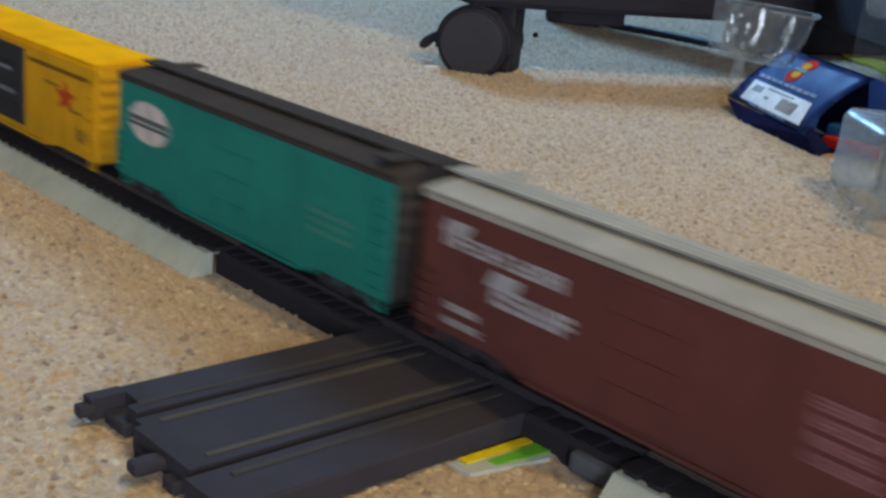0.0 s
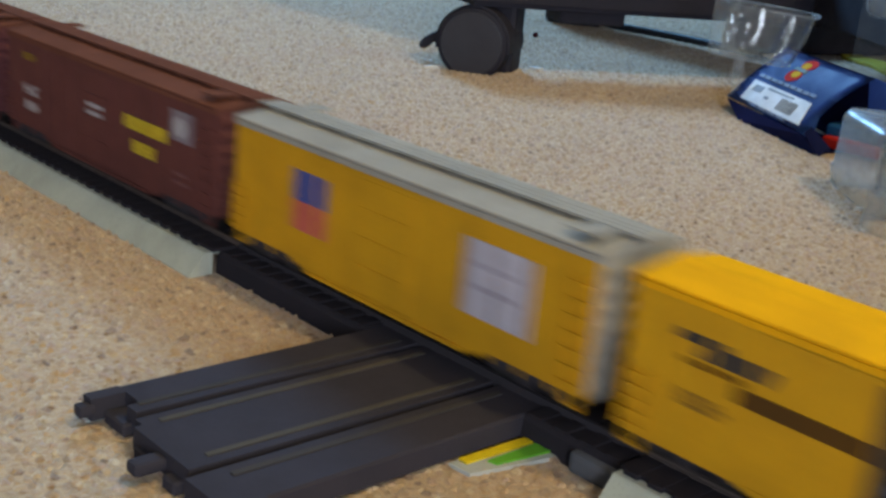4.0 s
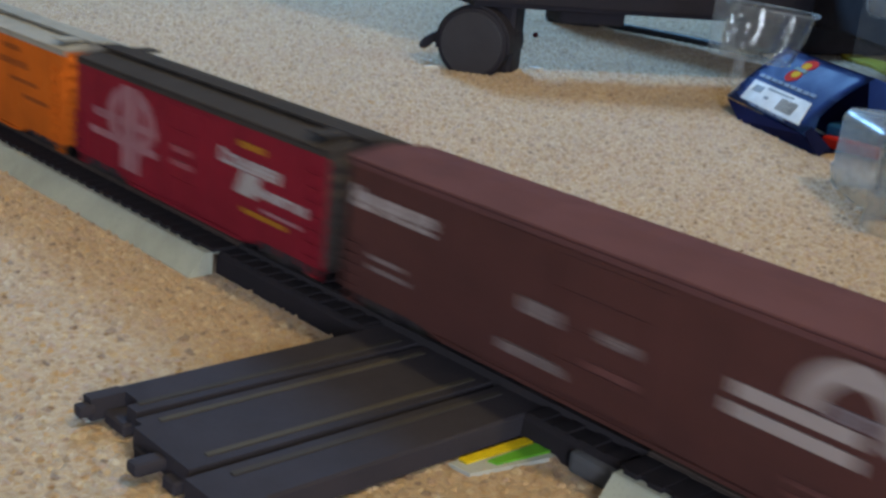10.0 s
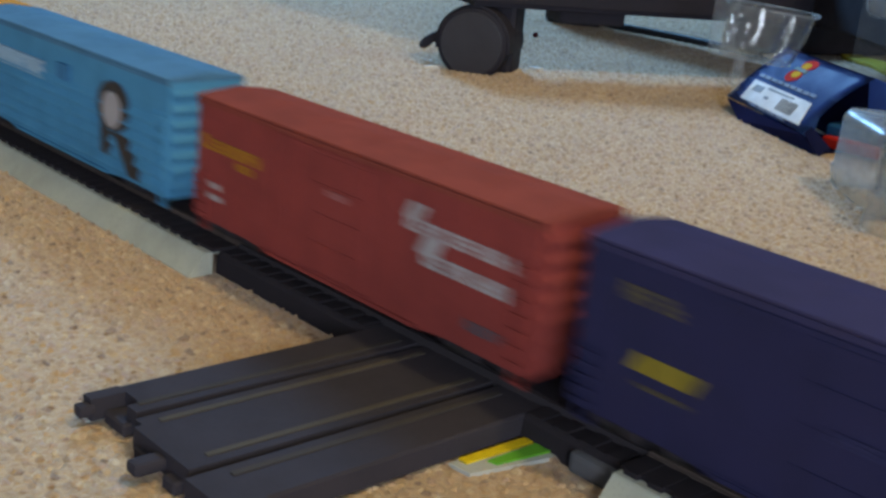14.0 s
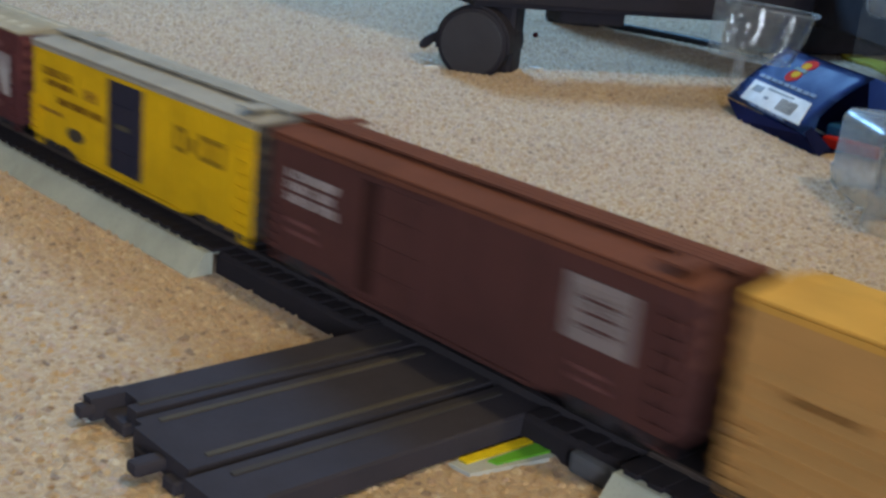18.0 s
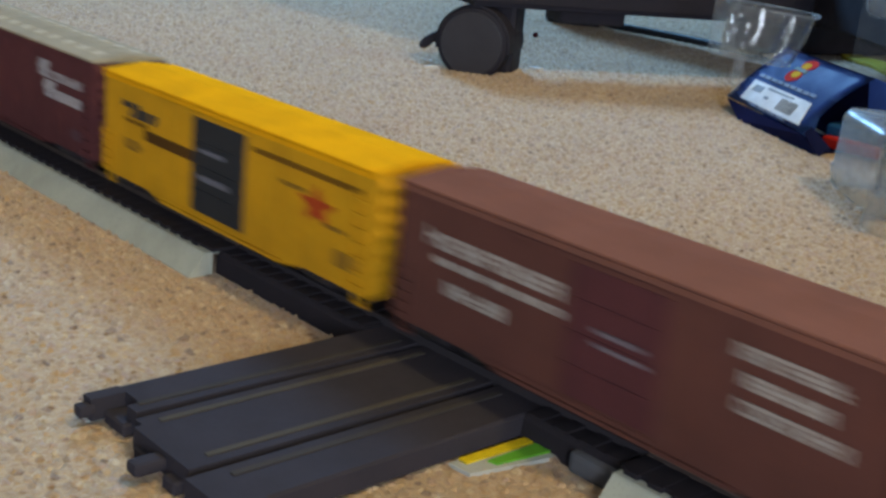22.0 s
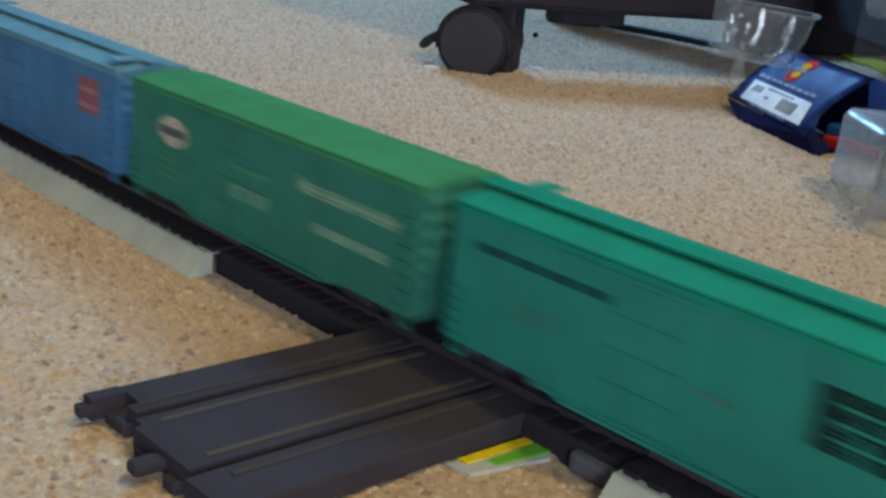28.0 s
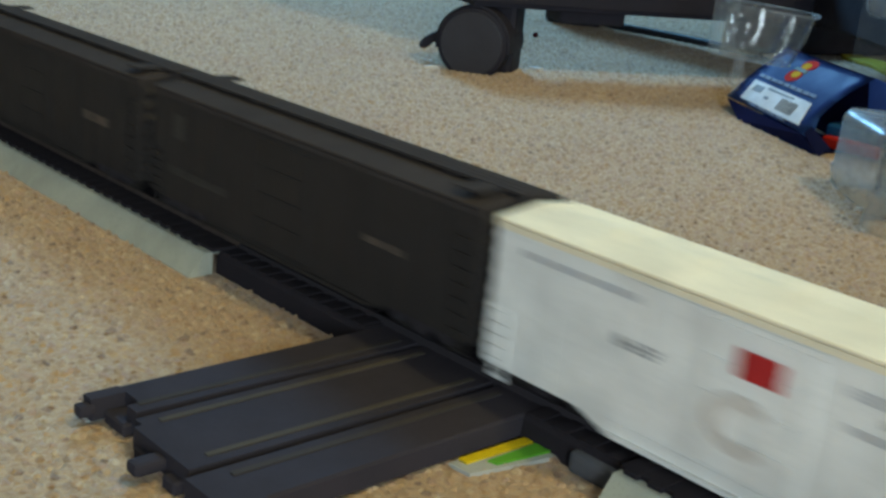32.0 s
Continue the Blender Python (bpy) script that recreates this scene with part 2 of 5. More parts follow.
BED_END, BED_START = -0.0662, 0.1310
SLAB = (0.0200, 0.0930)
for a, b, lab in ((BED_START, 1.0, 1), (1.0, LOOP - 0.9, 0), (LOOP - 0.9, LOOP + BED_END, 1)):
    bed = new("track_section")
    tagged(bed, "model railway track on a light grey plastic roadbed", "track", group="track sections", kind="structure")
    bm = bmesh.new()
    sweep(bm, [(-0.0246, 0.0074), (-0.0246, 0.0088), (0.0246, 0.0088), (0.0246, 0.0074)], a + 0.002, b - 0.002)
    roadbed = part("roadbed", bm, BED, bed, "light grey plastic roadbed")
    for w in (-1, 1):
        bm = bmesh.new()
        sweep(bm, [(w * 0.0346, 0.0), (w * 0.0345, 0.0006), (w * 0.0284, 0.0084), (w * 0.0278, 0.0088), (w * 0.0248, 0.0088), (w * 0.0248, 0.0)], a, b)
        part("shoulder", bm, BED, roadbed, "sloping grey roadbed shoulder")
    for off in (-0.0128, 0.0128):
        bm = bmesh.new()
        sweep(bm, [(off - 0.0018, 0.0090), (off - 0.0018, RAIL_TOP - 0.0002), (off - 0.0008, RAIL_TOP), (off - 0.0008, RAIL_TOP + 0.0004), (off + 0.0008, RAIL_TOP + 0.0004), (off + 0.0008, RAIL_TOP), (off + 0.0018, RAIL_TOP - 0.0002), (off + 0.0018, 0.0090)], a, b)
        part("rail", bm, STEEL, bed)
    tie_mesh = None
    n = int((b - a) / 0.0078)
    joined = bmesh.new()
    for i in range(n):
        p, h = on_loop(a + 0.004 + i * 0.0078)
        near = lab and abs(p.y) < 0.01 and -0.42 < p.x < 0.30
        m = Matrix.Translation(p) @ Matrix.Rotation(h, 4, "Z")
        if near:
            if tie_mesh is None:
                tmp = box(-0.0024, 0.0024, -0.0264, 0.0264, 0.0086, 0.0102, bevel=0.0003)
                tie_mesh = bpy.data.meshes.new("sleeper")
                tmp.to_mesh(tie_mesh)
                tmp.free()
                tie_mesh.materials.append(TIE)
            t = new("sleeper", tie_mesh)
            t.parent, t.matrix_basis = bed, m
        else:
            vs = add_box(joined, -0.0024, 0.0024, -0.0264, 0.0264, 0.0086, 0.0102)
            for v in vs:
                v.co = m @ v.co
    part("sleepers", joined, TIE, bed)["kind"] = "stuff"
    bm = bmesh.new()
    sweep(bm, [(-0.0250, 0.0086), (-0.0250, 0.01005), (0.0250, 0.01005), (0.0250, 0.0086)], a, b)
    part("sleeper_web", bm, TIE, bed)

# ---- the slot-car crossing piece ----
cross = new("slot_track_crossing")
tagged(cross, "black plastic two-lane slot-car track piece crossing the railway", "slot track")
SX0, SX1, SY0, SY1, ST = SLAB[0], SLAB[1], -0.1180, 0.1180, 0.0080
slots = (0.0390, 0.0733)
prof = [(SX0, 0.0015), (SX0, ST - 0.0006), (SX0 + 0.0008, ST)]
for c in slots:
    prof += [(c - 0.0016, ST), (c - 0.0016, ST - 0.0042), (c + 0.0016, ST - 0.0042), (c + 0.0016, ST)]
prof += [(SX1 - 0.0008, ST), (SX1, ST - 0.0006), (SX1, 0.0015)]
bm = bmesh.new()
add_prism(bm, prof, "y", -0.1090, -0.0100)
add_prism(bm, prof, "y", 0.0100, SY1)
add_prism(bm, [(x, z) for x, z in prof], "y", -0.0068, 0.0068)
part("slab", bm, SLOT_BLACK, cross)
# the open end: lane noses of uneven length with notches between them
for xa, xb, ye in ((SX0, 0.0246, -0.1192), (0.0325, slots[0] - 0.0016, -0.1128), (slots[0] + 0.0016, 0.0445, -0.1150), (0.0445, slots[1] - 0.0016, -0.1175), (slots[1] + 0.0016, SX1, -0.1205)):
    part("lane_nose", box(xa, xb, ye, -0.1090, 0.0015, ST), SLOT_BLACK, cross)
for c in slots:
    for d in (-0.0058, 0.0058):
        for ya, yb in ((-0.1100, -0.0180), (0.0180, SY1 - 0.003)):
            part("contact_strip", box(c + d - 0.0010, c + d + 0.0010, ya, yb, ST - 0.001, ST + 0.0003), paint(*(("contact_metal", (0.080, 0.067, 0.055), 0.9, 0.0, 0.16, 0.0) if (d > 0) == (c < 0.05) else ("contact_worn", (0.058, 0.050, 0.047), 0.9, 0.0, 0.16, 0.0))), cross, "dull metal contact strip")
for x, w, ya, yb in ((0.0232, 0.0022, -0.1228, -0.1180), (0.0590, 0.0026, -0.1262, -0.1165)):
    part("joining_tab", box(x - w, x + w, ya, yb, 0.0030, 0.0066, bevel=0.0012, seg=2), SLOT_BLACK, cross)
for xa, xb, ya in ((0.0250, 0.0360, -0.1158), (0.0470, 0.0560, -0.1190), (0.0640, 0.0700, -0.1205)):
    part("end_plate", box(xa, xb, ya, -0.1080, 0.0004, 0.0042, bevel=0.0006), SLOT_BLACK, cross)
for xa, xb in ((BED_END, SX0), (SX1, BED_START)):
    part("approach_bed", prism([(-0.0226, 0.0), (-0.0222, 0.0066), (-0.0212, 0.0084), (0.0212, 0.0084), (0.0222, 0.0066), (0.0226, 0.0)], "x", xa - 0.0010 * (xa < 0), xb + 0.0010 * (xa > 0)), TIE, cross, "black plastic approach track bed")
    n = int((xb - xa) / 0.0078)
    for i in range(n):
        x = xa + 0.004 + i * (xb - xa) / n
        part("sleeper", box(x - 0.0024, x + 0.0024, -0.0216, 0.0216, 0.0074, 0.0090), TIE, cross)
# Rails over the crossing are darker than those on the roadbed
for off in (-0.0128, 0.0128):
    part("rail", box(BED_END, BED_START, off - 0.0008, off + 0.0008, 0.0060, RAIL_TOP), UNDER, cross, "darker metal rail")
part("joining_clip", box(0.1130, 0.1290, -0.0250, -0.0150, 0.0, 0.0065, bevel=0.0018, seg=2), paint("clip_grey", (0.10, 0.10, 0.11), 0.6), cross, "dark grey track joining clip")


# ---- the boxcars ----
HW, ZB, ZE = 0.0168, 0.0038, 0.0488      # half width, sill and eave above the rail
MARK0, MARKH = 0.0058, 0.0430            # the band of the side on which marks are placed
PRINTED = {}


def letters(xa, xb, za, zb, tall_first):
    """Upright and level strokes in cells side by side: a row of lettering too small to read."""
    rng = random.Random(int(xa * 90000) * 31 + int(za * 90000))
    high = zb - za
    n = max(2, round((xb - xa) / (high * 0.80)))
    cell, polys = (xb - xa) / n, []

    def block(x0, x1, z0, z1):
        polys.append([(x0, z0), (x1, z0), (x1, z1), (x0, z1)])
    for i in range(n):
        x, w = xa + i * cell, cell * 0.86
        top = zb if not tall_first or i == 0 else za + high * 0.80
        h = top - za
        right = rng.random() < 0.62
        block(x, x + 0.32 * w, za, top)
        if right:
            block(x + 0.68 * w, x + w, za, top)
        levels = rng.sample((0.0, 0.39, 0.78), 2 if right else rng.choice((1, 2, 3)))
        for f in levels:
            block(x + 0.32 * w, x + (0.68 if right else 1.0) * w, za + f * h, za + (f + 0.22) * h)
    return polys


def spot(car, kind, u0, u1, v0, v1, mat, length, name="lettering_bar", label=""):
    """A flat printed mark on both sides of a car; u runs from the rear end, v from the sill."""
    k = PRINTED[car.name] = PRINTED.get(car.name, 0) + 1
    d0, d1 = car.get("door_span", (9, 9))
    proud = (0.0013 if u1 > d0 and u0 < d1 else 0.0017 if car.get("ribbed") else 0.0002) + 0.00004 * k
    for s in (-1, 1):
        bm = bmesh.new()
        xa, xb = (-0.5 + u0) * length, (-0.5 + u1) * length
        za, zb = MARK0 + v0 * MARKH, MARK0 + v1 * MARKH
        y = s * (HW + proud)
        if s > 0:
            xa, xb = -xb, -xa
        cx, cz, rx, rz = (xa + xb) / 2, (za + zb) / 2, (xb - xa) / 2, (zb - za) / 2
        pts = []
        if kind == "rect":
            pts = [[(xa, za), (xb, za), (xb, zb), (xa, zb)]]
        elif kind == "slant":
            k = (zb - za) * 0.5 * (1 if s < 0 else 1)
            pts = [[(xa, za), (xb - k, za), (xb, zb), (xa + k, zb)]]
        elif kind == "disc":
            pts = [[(cx + rx * math.cos(a * math.pi / 14), cz + rz * math.sin(a * math.pi / 14)) for a in range(28)]]
        elif kind in ("word", "caps"):
            pts = letters(xa, xb, za, zb, kind == "caps")
        elif kind == "star":
            pts = [[(cx + rx * (1, 0.42)[a % 2] * math.sin(a * math.pi / 5), cz + rz * (1, 0.42)[a % 2] * math.cos(a * math.pi / 5)) for a in range(10)]]
        elif kind == "fall":
            w = (xb - xa) * 0.42
            pts = [[(xa, zb), (xa + w, zb), (xb, za), (xb - w, za)] if s < 0 else [(xa, za), (xa + w, za), (xb, zb), (xb - w, zb)]]
            pts = [[(xa, zb), (xb - w, za), (xb, za), (xa + w, zb)]]
        elif kind in ("cee", "ring", "frame", "dome"):
            lo, hi, n, q = {"cee": (0.24, 1.78, 26, 0.54), "ring": (0.0, 2.0, 26, 0.66), "frame": (0.25, 2.25, 4, 0.62), "dome": (-0.12, 1.0, 18, 0.60)}[kind]
            flip, grow = (1 if s < 0 else -1), (1.414 if kind == "frame" else 1.0)
            rims = []
            for i in range(n + (kind in ("cee", "dome"))):
                a = (lo + (hi - lo) * i / n) * math.pi
                rims.append([bm.verts.new((cx + flip * f * rx * grow * math.cos(a), yy, cz + f * rz * grow * math.sin(a))) for f, yy in ((1, y), (q, y), (q, s * (HW - 0.0001)), (1, s * (HW - 0.0001)))])
            loop = rims if kind in ("cee", "dome") else rims + rims[:1]
            for r0, r1 in zip(loop, loop[1:]):
                for j in range(3):
                    bm.faces.new((r0[j], r0[j + 1], r1[j + 1], r1[j]))
                bm.faces.new((r0[3], r0[0], r1[0], r1[3]))
        for poly in pts:
            lo_v = [bm.verts.new((x, y, z)) for x, z in poly]
            hi_v = [bm.verts.new((x, s * (HW - 0.0001), z)) for x, z in poly]
            bm.faces.new(lo_v)
            for i in range(len(poly)):
                bm.faces.new((lo_v[i], hi_v[i], hi_v[(i + 1) % len(poly)], lo_v[(i + 1) % len(poly)]))
        bmesh.ops.recalc_face_normals(bm, faces=bm.faces[:])
        part(name, bm, mat, car, label)


SHARED = {}


def shared(name, key, make, mat, parent, at=(0, 0, 0), turn=0.0):
    """A part whose mesh is made once and used again on other cars."""
    if (key, mat.name) not in SHARED:
        bm = make()
        me = bpy.data.meshes.new(name)
        bm.to_mesh(me)
        bm.free()
        me.materials.append(mat)
        SHARED[(key, mat.name)] = me
    ob = new(name, SHARED[(key, mat.name)])
    ob.parent, ob.location, ob.rotation_euler = parent, at, (0, 0, turn)
    return ob


def sideframe():
    bm = bmesh.new()
    add_prism(bm, [(-0.0150, 0.0035), (-0.0110, 0.0070), (0.0110, 0.0070), (0.0150, 0.0035), (0.0120, 0.0025), (0.0060, 0.0052), (0.0030, 0.0020), (-0.0030, 0.0020), (-0.0060, 0.0052), (-0.0120, 0.0025)], "y", -0.0011, 0.0011)
    for x in (-0.0115, 0.0115):
        add_box(bm, x - 0.0018, x + 0.0018, -0.0018, 0.0018, 0.0028, 0.0064, bevel=0.0004)
    return bm


def wheelset():
    bm = bmesh.new()
    for y in (-0.0124, 0.0124):
        s = 1 if y > 0 else -1
        add_disc(bm, (0, y, 0), "y", 0.0046, 0.0011, 18, 0.0003)
        add_disc(bm, (0, y - s * 0.0013, 0), "y", 0.0053, 0.0004, 18)
    add_disc(bm, (0, 0, 0), "y", 0.0010, 0.0140, 8)
    return bm


def coupler():
    bm = bmesh.new()
    add_box(bm, -0.0020, 0.0075, -0.0012, 0.0012, 0.0050, 0.0072)
    add_prism(bm, [(0.0070, -0.0016), (0.0100, -0.0022), (0.0108, 0.0006), (0.0092, 0.0004), (0.0088, 0.0022), (0.0070, 0.0016)], "z", 0.0044, 0.0078)
    return bm


def ladder(rungs, height):
    def make():
        bm = bmesh.new()
        for x in (-0.0034, 0.0034):
            add_box(bm, x - 0.00035, x + 0.00035, -0.0012, 0.0001, 0.0, height)
        for i in range(rungs):
            z = height * (i + 0.5) / rungs
            add_box(bm, -0.0034, 0.0034, -0.0018, -0.0008, z - 0.0005, z + 0.0005)
        return bm
    return make


def step():
    bm = bmesh.new()
    for x in (-0.0024, 0.0024):
        add_box(bm, x - 0.0004, x + 0.0004, -0.0004, 0.0004, -0.0032, 0.0005)
    add_box(bm, -0.0028, 0.0028, -0.0006, 0.0006, -0.0038, -0.0030)
    return bm


def end_rib(wide, t):
    def make():
        bm = bmesh.new()
        add_prism(bm, [(0.0, -t), (0.0014, -0.35 * t), (0.0014, 0.35 * t), (0.0, t)], "y", -wide, wide)
        return bm
    return make


def profile_side(length, drop, low, high):
    """Outline of a car side seen square on: the sill is cut up over the trucks."""
    h, c = length / 2, 0.036
    return [(-h, low + drop), (-h + c, low + drop), (-h + c + 0.010, low), (h - c - 0.010, low), (h - c, low + drop), (h, low + drop), (h, high), (-h, high)]


def boxcar(label, length, body, roof, end=None, board=True, drop=0.0030, door=None, ribs=0, seams=12, hatch=False, tall=0.0, low=0.0, trim=None, panel=None):
    """One boxcar, its base at rail height, running towards +x. door: (u0, u1, material or None)."""
    end, trim = end or body, trim or roof
    high, sill = ZE + tall, ZB - low
    car = new("boxcar")
    if door:
        car["door_span"] = door[:2]
    if ribs:
        car["ribbed"] = 1
    tagged(car, label, "boxcar", group="boxcars of the train")
    h = length / 2
    part("body", prism(profile_side(length, drop, sill, high), "y", -HW, HW, bevel=0.0005), body, car)
    # roof: a low ridge with an overhanging edge and raised seams
    top = high
    rp = [(-HW - 0.0007, top - 0.0004), (-HW - 0.0007, top + 0.0007), (-HW + 0.002, top + 0.0012), (0, top + 0.0030), (HW - 0.002, top + 0.0012), (HW + 0.0007, top + 0.0007), (HW + 0.0007, top - 0.0004)]
    bm = prism(rp, "x", -h - 0.0006, h + 0.0006, bevel=0.0003, seg=1)
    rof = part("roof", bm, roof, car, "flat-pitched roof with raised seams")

    def seam():
        return prism([(-HW + 0.0015, top + 0.0009), (-HW + 0.0025, top + 0.00138), (0, top + 0.0033), (HW - 0.0025, top + 0.00138), (HW - 0.0015, top + 0.0009), (0, top + 0.0024)], "x", -0.0004, 0.0004)

    def lid():
        return prism([(0.0055, top + 0.0020), (0.0125, top + 0.0010), (0.0110, top + 0.0019), (0.0070, top + 0.0026)], "x", -0.0032, 0.0032)
    for i in range(seams + 1 if seams else 0):
        shared("roof_seam", ("seam", round(top, 4)), seam, roof, rof, (-h + 0.004 + (length - 0.008) * i / seams, 0, 0))
    if hatch:
        for i in range(seams):
            for turn in (0.0, math.pi):
                shared("roof_hatch", ("hatch", round(top, 4)), lid, HATCH_GLINT, rof, (-h + 0.004 + (length - 0.008) * (i + 0.5) / seams, 0, 0), turn)
    part("roof_fascia", box(-h - 0.0004, h + 0.0004, -HW - 0.0005, HW + 0.0005, top - 0.0022, top - 0.0005), trim, car)
    if panel:
        part("roof_panel", prism([(-HW + 0.0030, top + 0.0013), (0, top + 0.0031), (HW - 0.0030, top + 0.0013), (HW - 0.0030, top + 0.0018), (0, top + 0.0036), (-HW + 0.0030, top + 0.0018)], "x", -h + 0.0040, h - 0.0040), panel, car, "matt grey walking surface on the roof")
    if board:
        rb = part("running_board", box(-h - 0.0040, h + 0.0040, -0.0014, 0.0014, top + 0.0036, top + 0.0044), roof, car, "raised plank roof walk")
        for y in (-0.0031, 0.0031):
            part("plank", box(-h - 0.0040, h + 0.0040, y - 0.0014, y + 0.0014, top + 0.0036, top + 0.0044), roof, rb)
        for i in range(9):
            x = -h + 0.006 + (length - 0.012) * i / 8
            shared("board_bracket", ("bracket", round(top, 4)), lambda: box(-0.0006, 0.0006, -0.0046, 0.0046, top + 0.0022, top + 0.0037), roof, rb, (x, 0, 0))
        for e in (-1, 1):
            s = -e
            part("end_platform", box(e * (h - 0.010) - 0.0045, e * (h - 0.010) + 0.0045, s * 0.0047 if s > 0 else -0.0150, 0.0150 if s > 0 else -0.0047, top + 0.0034, top + 0.0042), roof, rb)
    for e in (1, -1):
        turn = 0 if e > 0 else math.pi
        rise = high - sill - drop
        panel = shared("car_end", ("end", round(rise, 4)), lambda: box(0.0, 0.0008, -HW + 0.0006, HW - 0.0006, 0.0, rise - 0.0010), end, car, (e * (h - 0.0003), 0, sill + drop + 0.0004), turn)
        for i in range(7):
            shared("end_rib", "end_rib", end_rib(HW * 0.92, 0.0021), end, panel, (0.0007, 0, rise * (0.09 + 0.13 * i)))
    # side doors with their tracks
    if door:
        u0, u1, dm = door
        dm = dm or body
        for s in (-1, 1):
            xa, xb = (-0.5 + u0) * length, (-0.5 + u1) * length
            y0, y1 = sorted((s * (HW - 0.0006), s * (HW + 0.0006)))
            yb0, yb1 = sorted((s * (HW + 0.0005), s * (HW + 0.0011)))
            dob = part("door", box(xa, xb, y0, y1, ZB + 0.0028, high - 0.0042, bevel=0.0002), dm, car)
            for i in range(1, 4):
                z = ZB + 0.0022 + (high - ZB - 0.0064) * i / 4
                part("door_rib", box(xa + 0.0006, xb - 0.0036, yb0, yb1, z - 0.0004, z + 0.0004), dm, dob)
            part("door_bar", box(xb - 0.0032, xb - 0.0022, yb0, yb1, ZB + 0.0030, high - 0.0045), dm, dob)
            wd = xb - xa
            for z in (ZB + 0.0012, high - 0.0034):
                part("door_track", box(xa - wd * 0.9, xb + 0.003, y0, yb1, z - 0.0007, z + 0.0007), body, car)
    # moulded ribs along the side
    for i in range(ribs):
        z = ZB + 0.045 * (0.10 + 0.58 * i / max(1, ribs - 1))
        for s in (-1, 1):
            for xa, xb in (((-h + 0.003, -0.007), (0.016, h - 0.003)) if door else ((-h + 0.003, h - 0.003),)):
                add = bmesh.new()
                add_prism(add, [(s * (HW - 0.0003), z - 0.0008), (s * (HW + 0.0018), z - 0.0005), (s * (HW + 0.0018), z + 0.0001), (s * (HW - 0.0003), z + 0.0030)], "x", xa, xb)
                part("side_rib", add, body, car)
    # upright weld seams on the side sheets
    if not ribs:
        n = 14
        for s in (-1, 1):
            bm = bmesh.new()
            for i in range(1, n):
                u = i / n
                if door and door[0] - 0.01 < u < door[1] + 0.01:
                    continue
                x = (-0.5 + u) * length
                y0, y1 = sorted((s * (HW - 0.0002), s * (HW + 0.00032)))
                add_box(bm, x - 0.00045, x + 0.00045, y0, y1, ZB + 0.0010, high - 0.0030)
            part("side_seams", bm, body, car)["kind"] = "stuff"
    # the sill flange along each side
    for s in (-1, 1):
        ya, yb = sorted((s * (HW - 0.0002), s * (HW + 0.0013)))
        part("side_sill", box(-h + 0.048, h - 0.048, ya, yb, sill + 0.0001, sill + 0.0013), body, car)
    # ladders and steps at the corners
    for e in (-1, 1):
        for s in (-1, 1):
            shared("ladder", ("lad", 7 if e > 0 else 5), ladder(7 if e > 0 else 5, 0.034 if e > 0 else 0.018), body, car, (e * (h - 0.0046), s * (HW + 0.0001), sill + drop + 0.001), 0 if s < 0 else math.pi)
            shared("corner_step", "step", step, body, car, (e * (h - 0.0050), s * (HW - 0.0008), sill + drop))
    # underframe, trucks and couplers
    part("underframe", prism([(-h + 0.004, 0.0088), (-h + 0.045, 0.0050), (h - 0.045, 0.0050), (h - 0.004, 0.0088), (h - 0.004, 0.0100), (-h + 0.004, 0.0100)], "y", -0.0045, 0.0045), UNDER, car)
    part("brake_gear", box(-0.012, 0.004, -0.0125, -0.0050, 0.0030, 0.0080, bevel=0.0012), UNDER, car)
    part("brake_cylinder", box(0.012, 0.026, 0.0030, 0.0110, 0.0030, 0.0080, bevel=0.0015), UNDER, car)
    for e in (-1, 1):
        truck = shared("truck", "bolster", lambda: box(-0.004, 0.004, -0.0140, 0.0140, 0.0035, 0.0085, bevel=0.0006), UNDER, car, (e * (h - 0.0230), 0, 0))
        for s in (-1, 1):
            shared("side_frame", "sideframe", sideframe, UNDER, truck, (0, s * 0.0148, 0))
        for x in (-0.0115, 0.0115):
            shared("wheelset", "wheelset", wheelset, paint("wheel_metal", (0.05, 0.045, 0.04), 0.45, 0.6), truck, (x, 0, 0.0046))
        shared("coupler", "coupler", coupler, UNDER, car, (e * (h - 0.0020), 0, 0), 0 if e > 0 else math.pi)
    return car


def P(name, *rgb, rough=0.7):
    return paint(name, rgb, rough, spec=0.0 if name.startswith("roof") else 0.05)


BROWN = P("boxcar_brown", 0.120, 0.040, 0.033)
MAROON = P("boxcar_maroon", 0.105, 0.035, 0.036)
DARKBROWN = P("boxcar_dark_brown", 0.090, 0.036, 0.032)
TEAL = P("boxcar_teal", 0.020, 0.185, 0.145)
JADE = P("boxcar_jade", 0.036, 0.172, 0.120)
TURQ = P("boxcar_turquoise", 0.026, 0.215, 0.160)
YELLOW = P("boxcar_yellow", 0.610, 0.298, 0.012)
GOLD = P("boxcar_gold", 0.640, 0.328, 0.018)
LEMON = P("boxcar_lemon", 0.680, 0.395, 0.009)
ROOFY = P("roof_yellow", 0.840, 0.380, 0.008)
SILVER = P("roof_silver", 0.340, 0.305, 0.255, rough=0.8)
GALV = P("roof_galvanised", 0.360, 0.305, 0.220)
ROOFBLACK = P("roof_black", 0.056, 0.046, 0.042, rough=0.9)
# Side brown made lighter, with the light from above put into the colour
ROOFBROWN = P("roof_brown_lit", 0.150, 0.056, 0.036)
RED = P("boxcar_red", 0.215, 0.015, 0.027)
REDOX = P("boxcar_oxide_red", 0.255, 0.049, 0.042)
ORANGE = P("boxcar_orange", 0.570, 0.122, 0.013)
ORANGERED = P("boxcar_red_orange", 0.640, 0.115, 0.012)
